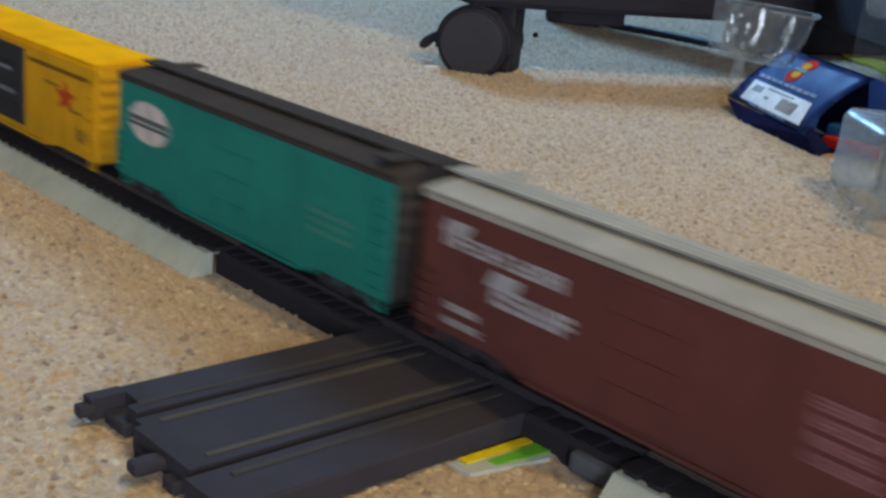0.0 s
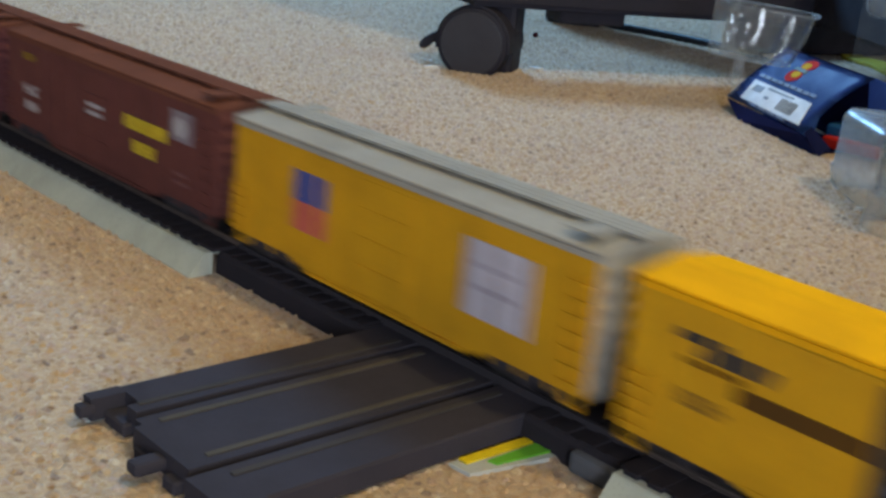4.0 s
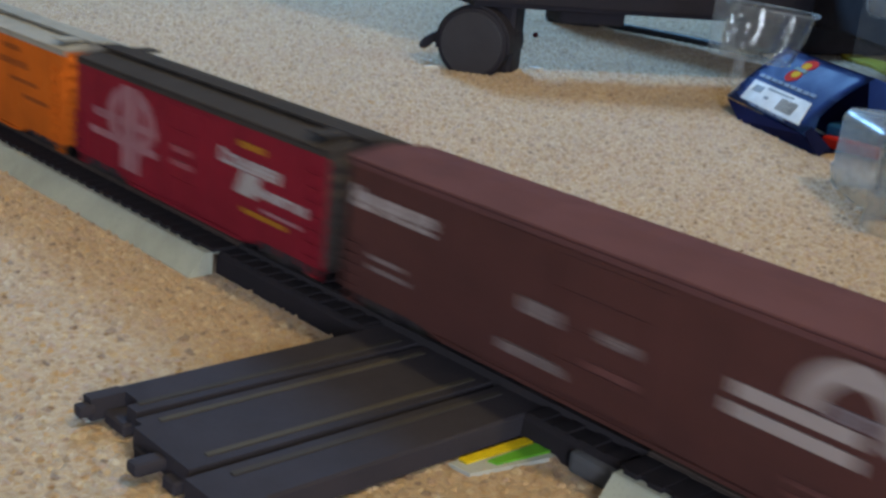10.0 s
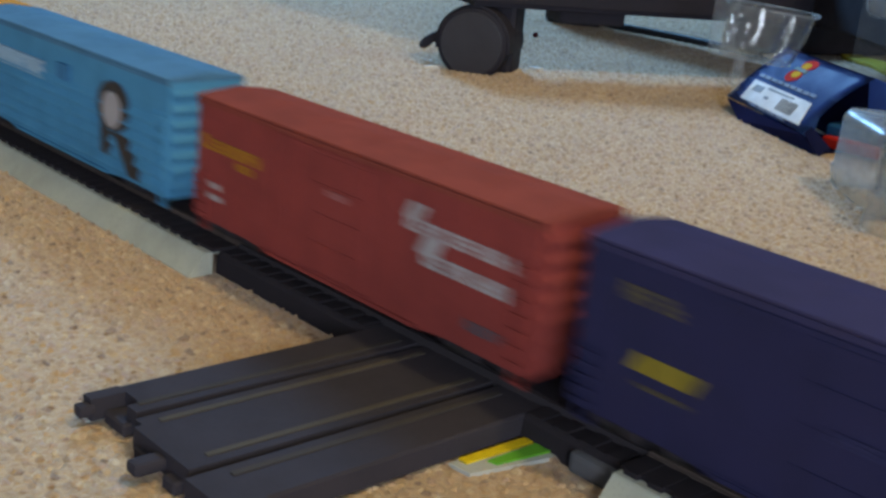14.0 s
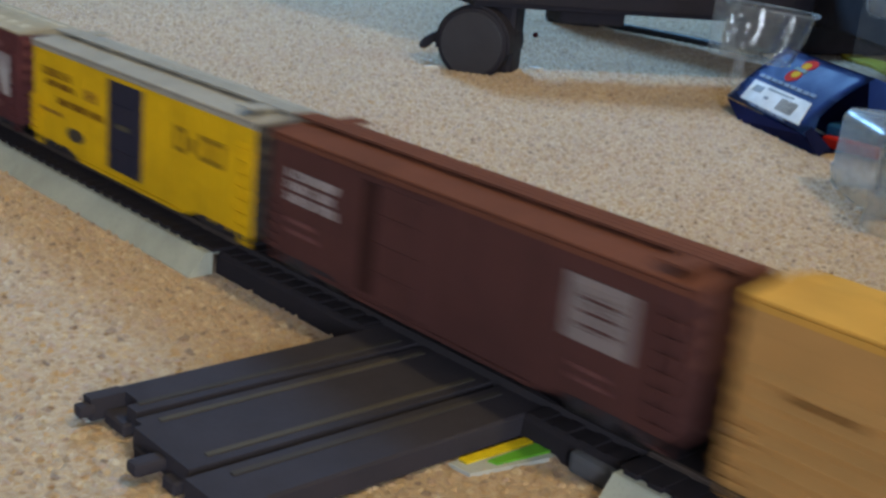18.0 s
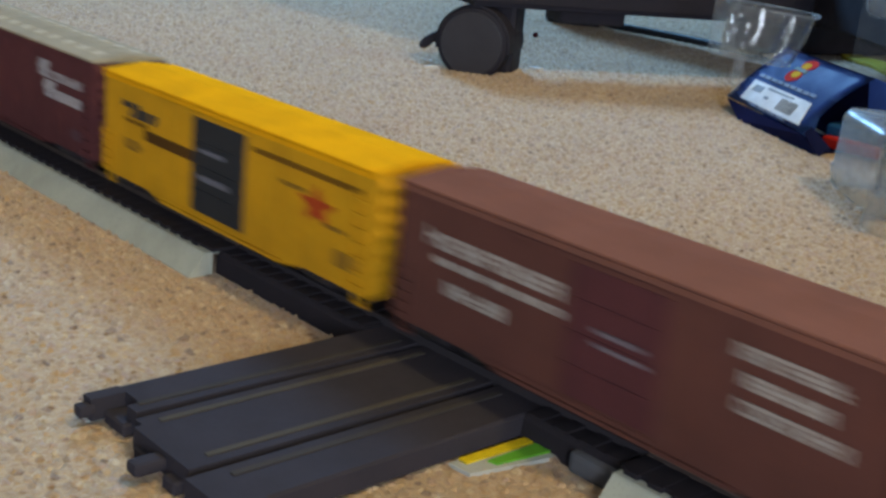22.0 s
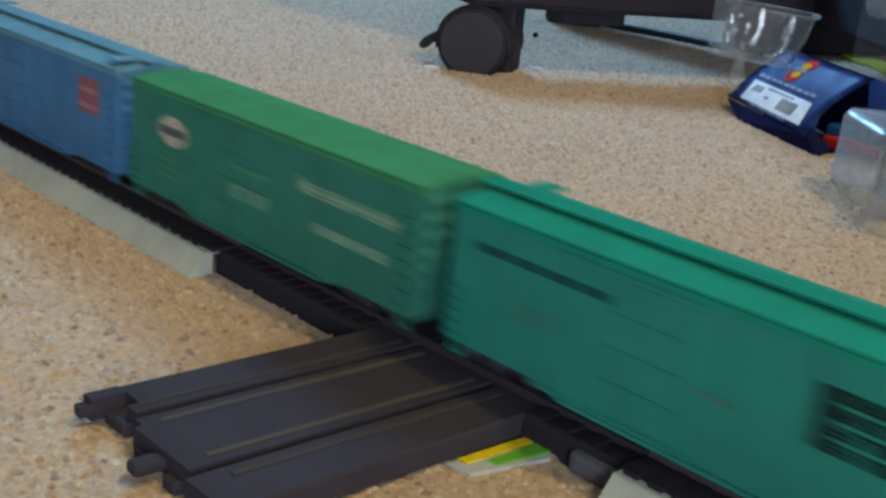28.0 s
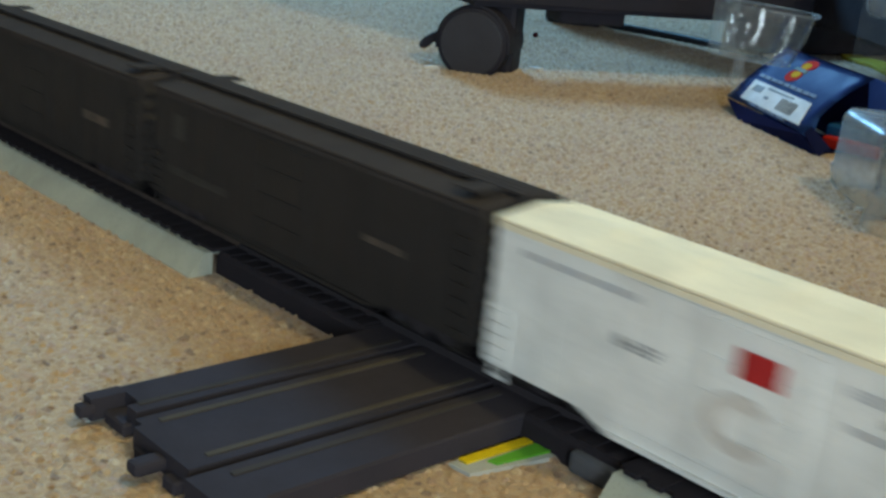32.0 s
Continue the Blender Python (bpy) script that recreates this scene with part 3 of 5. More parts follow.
NAVY = P("boxcar_navy", 0.027, 0.026, 0.070)
SKY = P("boxcar_sky_blue", 0.075, 0.250, 0.420)
BLUE = P("boxcar_blue", 0.062, 0.165, 0.300)
TAN = P("boxcar_tan", 0.450, 0.235, 0.080)
GREEN = P("boxcar_green", 0.072, 0.138, 0.040)
OFFWHITE = P("boxcar_white", 0.880, 0.850, 0.800)
COAL = P("boxcar_black", 0.038, 0.032, 0.029)
DOORBLUE = P("door_navy", 0.030, 0.028, 0.045)
DOORBLACK = P("door_black", 0.034, 0.034, 0.036)
AMBER = P("boxcar_amber", 0.570, 0.275, 0.012)
# Roof hatch lids: a warm sparkle put into their matte cream colour
HATCH_GLINT = paint("roof_hatch_glint", (0.48, 0.39, 0.26), 0.6, spec=0.05)
DOORGREEN = P("door_green", 0.045, 0.055, 0.025)

# rear and front of every body along the train, in millimetres at the start
ENDS = [(38, 220), (-154, 24), (-349, -174), (-542, -361), (-729, -554), (-926, -742), (-1122, -938), (-1325, -1135), (-1524, -1334), (-1750, -1534),
        (-1943, -1762), (-2144, -1956), (-2332, -2155), (-2528, -2348), (-2738, -2550), (-2922, -2750), (-3119, -2936), (-3312, -3130), (-3507, -3327), (-3700, -3519),
        (-3894, -3713), (-4085, -3904), (-4281, -4100), (-4462, -4292), (-4646, -4472), (-4841, -4661), (-5036, -4853), (-5231, -5054), (-5426, -5238), (-5621, -5438)]
SIZE = [(b - a) / 1000 for a, b in ENDS]
TRAIN = []


def car(i, label, body, roof, **k):
    ob = boxcar(label, SIZE[i], body, roof, **k)
    TRAIN.append(ob)

    def mark(kind, u0, u1, v0, v1, mat=WHITE, name="lettering_bar", lab=""):
        # narrow bands of print are rows of letters; "bar" is a solid band
        if kind == "rect" and name == "lettering_bar" and (u1 - u0) * SIZE[i] > 2.2 * (v1 - v0) * MARKH:
            kind = "word"
        kind = "rect" if kind == "bar" else kind
        spot(ob, kind, u0, u1, v0, v1, mat, SIZE[i], name, lab)
    return mark


def lines(mark, u0, u1, v0, v1, n, mat, fill=0.5):
    for j in range(n):
        a = v0 + (v1 - v0) * j / n
        mark("rect", u0, u1 - 0.1 * (u1 - u0) * (j % 2), a, a + (v1 - v0) / n * fill, mat)


m = car(0, "dark brown boxcar with a pale grey roof and white lettering", BROWN, SILVER, door=(0.42, 0.57, None))
m("caps", 0.058, 0.328, 0.66, 0.8)
m("slant", 0.05, 0.12, 0.76, 0.86)
m("caps", 0.18, 0.355, 0.38, 0.56)
m("slant", 0.165, 0.24, 0.50, 0.62)
lines(m, 0.074, 0.16, 0.10, 0.32, 2, FADED)
lines(m, 0.76, 0.87, 0.30, 0.73, 4, P("print_mauve", 0.25, 0.105, 0.105), 0.7)
m = car(1, "teal green boxcar with a black roof and a white oval emblem", TEAL, ROOFBLACK, end=ROOFBLACK, door=(0.42, 0.58, None))
m("disc", 0.048, 0.228, 0.42, 0.82, P("emblem_rose_white", 0.60, 0.50, 0.48), "emblem", "white oval emblem with dark bands")
m("rect", 0.052, 0.225, 0.565, 0.665, P("emblem_slate", 0.10, 0.10, 0.10), "emblem_band")
m("bar", 0.06, 0.215, 0.60, 0.62, WHITE)
lines(m, 0.752, 0.894, 0.32, 0.56, 3, P("print_pale_teal", 0.06, 0.21, 0.16))


def yellow_door_car(i, label):
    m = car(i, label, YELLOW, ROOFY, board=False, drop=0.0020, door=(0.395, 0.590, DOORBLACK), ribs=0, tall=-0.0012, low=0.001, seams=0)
    ochre, brown, grey = P("print_ochre", 0.30, 0.15, 0.02), P("print_brown", 0.20, 0.09, 0.01), P("print_grey", 0.16, 0.15, 0.17)
    m("slant", 0.083, 0.17, 0.70, 0.76, DARKL)
    m("slant", 0.12, 0.245, 0.62, 0.72, DARKL)
    m("rect", 0.10, 0.20, 0.56, 0.60, brown)
    m("bar", 0.19, 0.39, 0.45, 0.55, P("print_dark_brown", 0.10, 0.045, 0.01))
    m("rect", 0.10, 0.18, 0.30, 0.40, ochre)
    m("bar", 0.616, 0.965, 0.765, 0.81, brown)
    m("star", 0.775, 0.895, 0.36, 0.70, P("print_brick", 0.42, 0.060, 0.016), "emblem", "small red star-shaped emblem")
    m("rect", 0.72, 0.80, 0.60, 0.635, ochre)
    m("rect", 0.86, 0.93, 0.40, 0.43, ochre)
    m("rect", 0.90, 0.965, 0.13, 0.26, ochre)
    m("rect", 0.43, 0.52, 0.58, 0.615, grey)
    m("rect", 0.43, 0.54, 0.33, 0.375, grey)


yellow_door_car(2, "bright yellow boxcar with a black side door")
yellow_door_car(3, "bright yellow boxcar with a black side door")
m = car(4, "amber yellow boxcar with a silver roof and pale door placard", AMBER, SILVER, end=SILVER, door=(0.42, 0.58, None))
m("rect", 0.207, 0.318, 0.52, 0.77, P("print_blue", 0.07, 0.08, 0.25), "emblem", "blue and red shield emblem")
m("rect", 0.207, 0.318, 0.28, 0.52, P("print_rose", 0.55, 0.12, 0.08), "emblem", "blue and red shield emblem")
m("rect", 0.708, 0.869, 0.245, 0.79, P("print_lilac", 0.50, 0.44, 0.48), "placard", "large pale lettering panel")
m("rect", 0.73, 0.84, 0.60, 0.64, P("print_lilac_grey", 0.36, 0.30, 0.33))
m("rect", 0.73, 0.84, 0.44, 0.48, P("print_lilac_grey", 0.36, 0.30, 0.33))
m = car(5, "red-brown boxcar with yellow lettering and a white emblem", BROWN, ROOFBROWN, door=(0.42, 0.57, None))
m("rect", 0.094, 0.175, 0.39, 0.50, FADED)
m("rect", 0.102, 0.18, 0.22, 0.32, FADED)
m("rect", 0.09, 0.165, 0.76, 0.84, P("print_dull_yellow", 0.22, 0.12, 0.02))
m("rect", 0.45, 0.52, 0.48, 0.52, FADED)
m("rect", 0.45, 0.52, 0.56, 0.60, FADED)
m("rect", 0.62, 0.805, 0.505, 0.63, YELLOWL)
m("rect", 0.66, 0.755, 0.29, 0.41, YELLOWL)
m("rect", 0.825, 0.905, 0.58, 0.86, P("print_grey_rose", 0.210, 0.165, 0.180), "emblem", "pale square emblem")
m("disc", 0.835, 0.885, 0.62, 0.80, WHITE, "emblem", "white centre of the emblem")
lines(m, 0.84, 0.90, 0.18, 0.34, 2, P("print_dim_rose", 0.17, 0.07, 0.065), 0.4)
m = car(6, "red-brown boxcar with white lettering and a round emblem", MAROON, ROOFBROWN, door=(0.32, 0.50, None))
m("disc", 0.125, 0.225, 0.40, 0.77, P("print_grey_rose", 0.210, 0.165, 0.180), "emblem", "round pale emblem")
m("caps", 0.557, 0.906, 0.51, 0.65)
m("bar", 0.56, 0.905, 0.56, 0.60)
m("rect", 0.645, 0.81, 0.71, 0.81, FADED)
m("rect", 0.70, 0.86, 0.30, 0.42, FADED)
m("rect", 0.73, 0.82, 0.14, 0.20, P("print_dim_rose", 0.17, 0.07, 0.065))


def gold_black_car(i, label):
    olive = P("print_olive", 0.20, 0.12, 0.02)
    m = car(i, label, GOLD, ROOFBLACK, end=ROOFBLACK, trim=P("trim_yellow", 0.66, 0.37, 0.012), door=(0.36, 0.62, None), low=0.0005)
    m("slant", 0.02, 0.085, 0.69, 0.84, DARKL)
    m("star", 0.085, 0.165, 0.43, 0.76, DARKL, "emblem", "small black emblem")
    m("slant", 0.263, 0.332, 0.71, 0.83, P("print_dark_olive", 0.10, 0.07, 0.02))
    m("star", 0.77, 0.855, 0.55, 0.83, olive, "emblem", "small faded emblem")
    m("ring", 0.462, 0.55, 0.22, 0.40, P("trim_yellow", 0.66, 0.37, 0.012), "emblem", "small moulded emblem")


gold_black_car(7, "golden yellow boxcar with a black roof and small black marks")
gold_black_car(8, "golden yellow boxcar with a black roof and small black marks")
# Its roof is the side's brown, lightened to carry light from above
m = car(9, "long dark brown boxcar with white bar lettering and wheel emblem", DARKBROWN, P("roof_dark_brown_lit", 0.128, 0.056, 0.054), board=False, drop=0.0015, door=(0.44, 0.60, None), tall=0.0012)
m("caps", 0.012, 0.197, 0.67, 0.84, FADED)
m("rect", 0.012, 0.20, 0.73, 0.79, FADED)
haze = P("print_dim_white", 0.22, 0.165, 0.160)
m("rect", 0.38, 0.45, 0.44, 0.54, haze)
m("rect", 0.515, 0.575, 0.46, 0.53, haze)
m("rect", 0.35, 0.465, 0.12, 0.185, haze)
lines(m, 0.06, 0.15, 0.23, 0.40, 2, haze, 0.4)
m("rect", 0.50, 0.58, 0.26, 0.31, P("print_dim_rose", 0.17, 0.07, 0.065))
m("bar", 0.71, 0.87, 0.50, 0.585, FADED)
m("bar", 0.705, 0.87, 0.375, 0.455, FADED)
m("dome", 0.785, 0.925, 0.28, 0.95, FADED, "emblem", "white open wheel emblem")
m("rect", 0.825, 0.90, 0.60, 0.68, P("print_grey_rose", 0.210, 0.165, 0.180))
lines(m, 0.80, 0.92, 0.06, 0.22, 2, P("print_dim_rose", 0.17, 0.07, 0.065), 0.4)
m = car(10, "crimson red boxcar with a black roof and pale cross emblem", RED, ROOFBLACK, end=ROOFBLACK, door=(0.44, 0.58, None))
pink = P("print_pink", 0.330, 0.150, 0.170)
m("ring", 0.155, 0.375, 0.25, 0.90, pink, "emblem", "round pale cross emblem")
m("rect", 0.225, 0.305, 0.08, 0.90, pink, "emblem", "round pale cross emblem")
m("rect", 0.09, 0.385, 0.50, 0.58, pink)
m("rect", 0.07, 0.385, 0.31, 0.38, pink)
m("caps", 0.64, 0.855, 0.57, 0.7)
m("slant", 0.70, 0.79, 0.36, 0.56)
m("caps", 0.775, 0.945, 0.4, 0.5)
dull = P("print_dim_yellow", 0.40, 0.17, 0.02)
m("rect", 0.71, 0.80, 0.765, 0.82, dull)
m("rect", 0.73, 0.88, 0.21, 0.25, dull)
m("rect", 0.80, 0.93, 0.28, 0.31, pink)
lines(m, 0.46, 0.54, 0.36, 0.62, 2, P("print_dim_pink", 0.30, 0.08, 0.09), 0.4)
m = car(11, "orange boxcar with a pale grey roof and dark green door", ORANGE, SILVER, end=ORANGE, drop=0.0030, door=(0.415, 0.575, DOORGREEN), low=0.001)
m("frame", 0.252, 0.365, 0.445, 0.725, P("print_brown_panel", 0.22, 0.075, 0.02), "placard", "brown lettering panel")
m("rect", 0.275, 0.345, 0.51, 0.66, P("print_brown_panel", 0.22, 0.075, 0.02), "placard", "brown lettering panel")
rust = P("print_rust", 0.30, 0.075, 0.018)
m("rect", 0.66, 0.76, 0.81, 0.865, rust)
m("word", 0.64, 0.80, 0.64, 0.71, rust)
m("rect", 0.70, 0.86, 0.48, 0.525, rust)
m("rect", 0.775, 0.92, 0.325, 0.37, rust)
m("rect", 0.45, 0.53, 0.66, 0.71, P("print_dull_yellow", 0.22, 0.12, 0.02))
m("rect", 0.05, 0.12, 0.22, 0.30, rust)
m = car(12, "navy blue boxcar with a large yellow open-ring emblem", NAVY, P("roof_navy", 0.042, 0.038, 0.088), board=False, drop=0.0010, door=(0.40, 0.56, None), tall=0.0042, seams=6)
m("cee", 0.724, 0.895, 0.36, 0.94, P("emblem_yellow", 0.50, 0.42, 0.03), "emblem", "large yellow open-ring emblem")
m("rect", 0.071, 0.186, 0.79, 0.90, P("print_dim_gold", 0.09, 0.075, 0.05))
m("slant", 0.105, 0.235, 0.38, 0.50, P("print_mustard", 0.26, 0.20, 0.03))
m("rect", 0.12, 0.22, 0.28, 0.31, P("print_dim_gold", 0.09, 0.075, 0.05))
m("rect", 0.44, 0.52, 0.48, 0.55, P("print_dim_navy", 0.035, 0.035, 0.09))
m = car(13, "oxide red boxcar with white slanted lettering", REDOX, P("roof_oxide_red", 0.240, 0.056, 0.041), board=False, drop=0.0010, door=(0.42, 0.58, None), tall=0.0028, seams=6)
m("caps", 0.68, 0.962, 0.66, 0.79)
m("slant", 0.675, 0.735, 0.74, 0.88)
m("caps", 0.73, 0.942, 0.44, 0.58)
m("slant", 0.715, 0.78, 0.52, 0.66)
amber = P("print_amber", 0.36, 0.15, 0.02)
m("caps", 0.02, 0.235, 0.63, 0.76, amber)
m("word", 0.15, 0.215, 0.54, 0.605, amber)
lines(m, 0.05, 0.10, 0.19, 0.40, 2, FADED, 0.5)
m("rect", 0.46, 0.52, 0.66, 0.71, P("print_dim_red", 0.33, 0.11, 0.10))
m("rect", 0.85, 0.935, 0.12, 0.20, P("print_grey_red", 0.13, 0.08, 0.09))
m = car(14, "sky blue boxcar with ribbed sides and black letter emblem", SKY, P("roof_sky", 0.085, 0.195, 0.310), board=False, drop=0.0010, ribs=6, tall=0.0040, seams=6)
m("rect", 0.10, 0.42, 0.64, 0.82, P("print_pale_blue", 0.30, 0.42, 0.52))
m("ring", 0.70, 0.835, 0.38, 0.90, DARKL, "emblem", "black rounded letter-shaped emblem")
m("disc", 0.725, 0.81, 0.44, 0.80, WHITE, "emblem", "white centre of the emblem")
m("rect", 0.72, 0.755, 0.16, 0.46, DARKL, "emblem", "black rounded letter-shaped emblem")
m("fall", 0.775, 0.90, 0.04, 0.42, DARKL, "emblem", "black rounded letter-shaped emblem")
m("rect", 0.50, 0.55, 0.72, 0.88, P("print_mid_blue", 0.05, 0.16, 0.30))
m = car(15, "tan boxcar with ribbed sides", TAN, P("roof_tan", 0.560, 0.285, 0.060), board=False, drop=0.0010, ribs=6, tall=0.0036, low=0.002, seams=6)
m("caps", 0.815, 0.93, 0.72, 0.83, P("print_brown_tan", 0.30, 0.15, 0.05))
m("rect", 0.10, 0.20, 0.60, 0.66, P("print_brown_tan", 0.30, 0.15, 0.05))
m("rect", 0.58, 0.68, 0.30, 0.36, P("print_grey_tan", 0.26, 0.18, 0.12))
m = car(16, "dark red-brown boxcar with pale lettering blocks", DARKBROWN, ROOFBROWN, door=(0.30, 0.46, None))
lines(m, 0.054, 0.214, 0.48, 0.78, 3, FADED, 0.7)
lines(m, 0.06, 0.16, 0.22, 0.40, 2, P("print_dim_rose", 0.17, 0.07, 0.065), 0.4)
m("frame", 0.775, 0.905, 0.40, 0.83, P("print_warm_grey", 0.24, 0.19, 0.18), "placard", "pale framed lettering block")
lines(m, 0.78, 0.90, 0.44, 0.80, 4, P("print_warm_grey", 0.24, 0.19, 0.18), 0.75)
lines(m, 0.80, 0.88, 0.14, 0.30, 2, P("print_dim_rose", 0.17, 0.07, 0.065), 0.4)
m("rect", 0.300, 0.325, 0.05, 0.90, P("door_post_brown", 0.036, 0.014, 0.012), "door_post")
m = car(17, "lemon yellow boxcar with a silver roof and navy door", LEMON, SILVER, end=ROOFBLACK, drop=0.0030, door=(0.403, 0.558, DOORBLUE), low=0.001)
brown = P("print_brown", 0.20, 0.09, 0.01)
m("rect", 0.049, 0.213, 0.69, 0.775, brown)
m("rect", 0.066, 0.231, 0.59, 0.655, brown)
m("rect", 0.138, 0.376, 0.43, 0.50, brown)
m("rect", 0.283, 0.346, 0.585, 0.70, P("print_ochre", 0.30, 0.15, 0.02))
m("rect", 0.05, 0.17, 0.30, 0.34, P("print_ochre", 0.30, 0.15, 0.02))
m("disc", 0.194, 0.278, 0.10, 0.24, DARKL, "emblem", "small black emblem")
bronze = P("print_bronze", 0.30, 0.17, 0.012)
for a in (0.70, 0.80, 0.85):
    m("frame", a, a + 0.045, 0.49, 0.72, bronze)
m("disc", 0.755, 0.785, 0.52, 0.66, bronze, "emblem", "bronze-coloured mark")
m("rect", 0.45, 0.51, 0.46, 0.50, P("print_dim_gold", 0.09, 0.075, 0.05))
m = car(18, "maroon boxcar with a dull gold-grey roof and white monogram", MAROON, GALV, end=MAROON, board=False, drop=0.0015, door=(0.32, 0.50, None), hatch=True, trim=MAROON)
mono = "white squared monogram emblem"
m("rect", 0.662, 0.694, 0.375, 0.615, WHITE, "emblem", mono)
m("rect", 0.662, 0.812, 0.615, 0.735, WHITE, "emblem", mono)
m("rect", 0.662, 0.845, 0.265, 0.375, WHITE, "emblem", mono)
m("rect", 0.812, 0.845, 0.375, 0.735, WHITE, "emblem", mono)
m("fall", 0.845, 0.935, 0.265, 0.735, WHITE, "emblem", mono)
m("rect", 0.912, 0.942, 0.265, 0.735, WHITE, "emblem", mono)
m("rect", 0.04, 0.24, 0.28, 0.44, P("print_grey_rose", 0.210, 0.165, 0.180))
m("rect", 0.068, 0.21, 0.09, 0.14, FADED)
m("rect", 0.30, 0.35, 0.05, 0.14, P("print_dim_rose", 0.17, 0.07, 0.065))
m("rect", 0.84, 0.89, 0.80, 0.86, P("print_dim_rose", 0.17, 0.07, 0.065))
m("rect", 0.82, 0.89, 0.12, 0.18, P("print_dim_rose", 0.17, 0.07, 0.065))
# Roof: the umber of the sides with top light put into the colour
m = car(19, "red-brown boxcar with blocks of white lettering", P("boxcar_umber", 0.128, 0.050, 0.038), P("roof_umber_lit", 0.210, 0.088, 0.062), board=False, drop=0.0015, door=(0.40, 0.58, MAROON), low=0.001)
cream = P("print_cream", 0.42, 0.36, 0.31)
m("caps", 0.07, 0.385, 0.61, 0.76, cream)
m("rect", 0.097, 0.39, 0.50, 0.555, cream)
m("rect", 0.13, 0.27, 0.295, 0.40, cream)
m("rect", 0.70, 0.86, 0.72, 0.81, cream)
m("rect", 0.716, 0.847, 0.56, 0.65, cream)
m("rect", 0.714, 0.877, 0.40, 0.49, cream)
lines(m, 0.46, 0.56, 0.42, 0.60, 2, P("print_grey_rose", 0.210, 0.165, 0.180), 0.3)
yellow_door_car(20, "bright yellow boxcar with a black side door")
m = car(21, "maroon boxcar with dull gold-grey roof, white and yellow lettering", MAROON, GALV, end=MAROON, board=False, drop=0.0015, door=(0.34, 0.52, None), hatch=True, trim=MAROON)
m("rect", 0.027, 0.295, 0.59, 0.74, P("print_mustard", 0.26, 0.20, 0.03))
m("rect", 0.05, 0.12, 0.28, 0.33, FADED)
m("caps", 0.705, 0.942, 0.66, 0.77)
m("slant", 0.70, 0.768, 0.74, 0.84)
m("caps", 0.742, 0.938, 0.46, 0.59)
m("slant", 0.73, 0.80, 0.54, 0.64)
m("disc", 0.88, 0.95, 0.12, 0.24, P("print_plum", 0.10, 0.05, 0.06), "emblem", "small dim emblem")
m = car(22, "red-orange boxcar with a grey roof and white disc emblem", ORANGERED, ORANGERED, panel=P("roof_warm_grey", 0.223, 0.205, 0.186), end=ORANGERED, board=False, drop=0.0010, door=(0.36, 0.54, None), tall=0.0014, seams=6, trim=ORANGERED)
m("disc", 0.632, 0.808, 0.19, 0.87, P("emblem_grey", 0.50, 0.46, 0.44), "emblem", "large round white emblem")
m("disc", 0.69, 0.755, 0.62, 0.80, P("emblem_dim", 0.34, 0.30, 0.30), "emblem", "faint figure in the emblem")
m("disc", 0.69, 0.755, 0.26, 0.42, P("emblem_dim", 0.34, 0.30, 0.30), "emblem", "faint figure in the emblem")
m("bar", 0.01, 0.385, 0.650, 0.685, P("emblem_grey", 0.50, 0.46, 0.44))
ember = P("print_dim_orange", 0.46, 0.080, 0.012)
m("rect", 0.12, 0.24, 0.56, 0.60, ember)
lines(m, 0.40, 0.54, 0.30, 0.62, 2, ember, 0.25)
m("rect", 0.88, 0.94, 0.14, 0.28, rust)
m = car(23, "grass green boxcar with white lettering and small emblem", GREEN, P("roof_green", 0.062, 0.130, 0.046), board=False, drop=0.0010, door=(0.40, 0.56, None), tall=-0.0008, seams=6)
pale, soft = P("print_pale_green", 0.42, 0.48, 0.36), P("print_soft_green", 0.22, 0.30, 0.18)
m("slant", 0.72, 0.865, 0.66, 0.81, pale)
m("slant", 0.69, 0.84, 0.43, 0.56, pale)
m("rect", 0.80, 0.85, 0.54, 0.68, pale)
m("rect", 0.124, 0.235, 0.60, 0.77, soft)
lines(m, 0.124, 0.20, 0.24, 0.50, 3, soft, 0.4)
lines(m, 0.44, 0.50, 0.33, 0.67, 3, soft, 0.6)
m("rect", 0.86, 0.92, 0.20, 0.26, soft)
m = car(24, "turquoise boxcar with a black louvre-like lettering block", TURQ, P("roof_turquoise", 0.015, 0.230, 0.150), drop=0.0025, door=(0.36, 0.52, None), low=0.0005)
m("bar", 0.054, 0.352, 0.72, 0.78, P("print_deep_green", 0.01, 0.07, 0.06))
for j in range(4):
    m("rect", 0.715 + 0.006 * (j % 2), 0.935, 0.40 + 0.10 * j, 0.475 + 0.10 * j, P("print_black_green", 0.010, 0.028, 0.024))
m("rect", 0.715, 0.74, 0.41, 0.77, P("print_black_green", 0.010, 0.028, 0.024))
lines(m, 0.16, 0.25, 0.36, 0.52, 2, P("print_pale_teal", 0.06, 0.21, 0.16), 0.4)
lines(m, 0.52, 0.60, 0.40, 0.50, 1, P("print_pale_teal", 0.06, 0.21, 0.16), 0.4)
m = car(25, "jade green boxcar with cream lettering and small oval emblem", JADE, P("roof_jade", 0.050, 0.225, 0.100), board=False, drop=0.0020, door=(0.36, 0.50, None), low=0.0005)
m("disc", 0.118, 0.242, 0.50, 0.78, P("emblem_cream", 0.42, 0.38, 0.30), "emblem", "small cream oval emblem with a dark band")
m("rect", 0.125, 0.235, 0.60, 0.68, P("emblem_slate", 0.10, 0.10, 0.10), "emblem_band")
sage = P("print_sage", 0.19, 0.32, 0.21)
m("caps", 0.64, 0.950, 0.600, 0.725, sage)
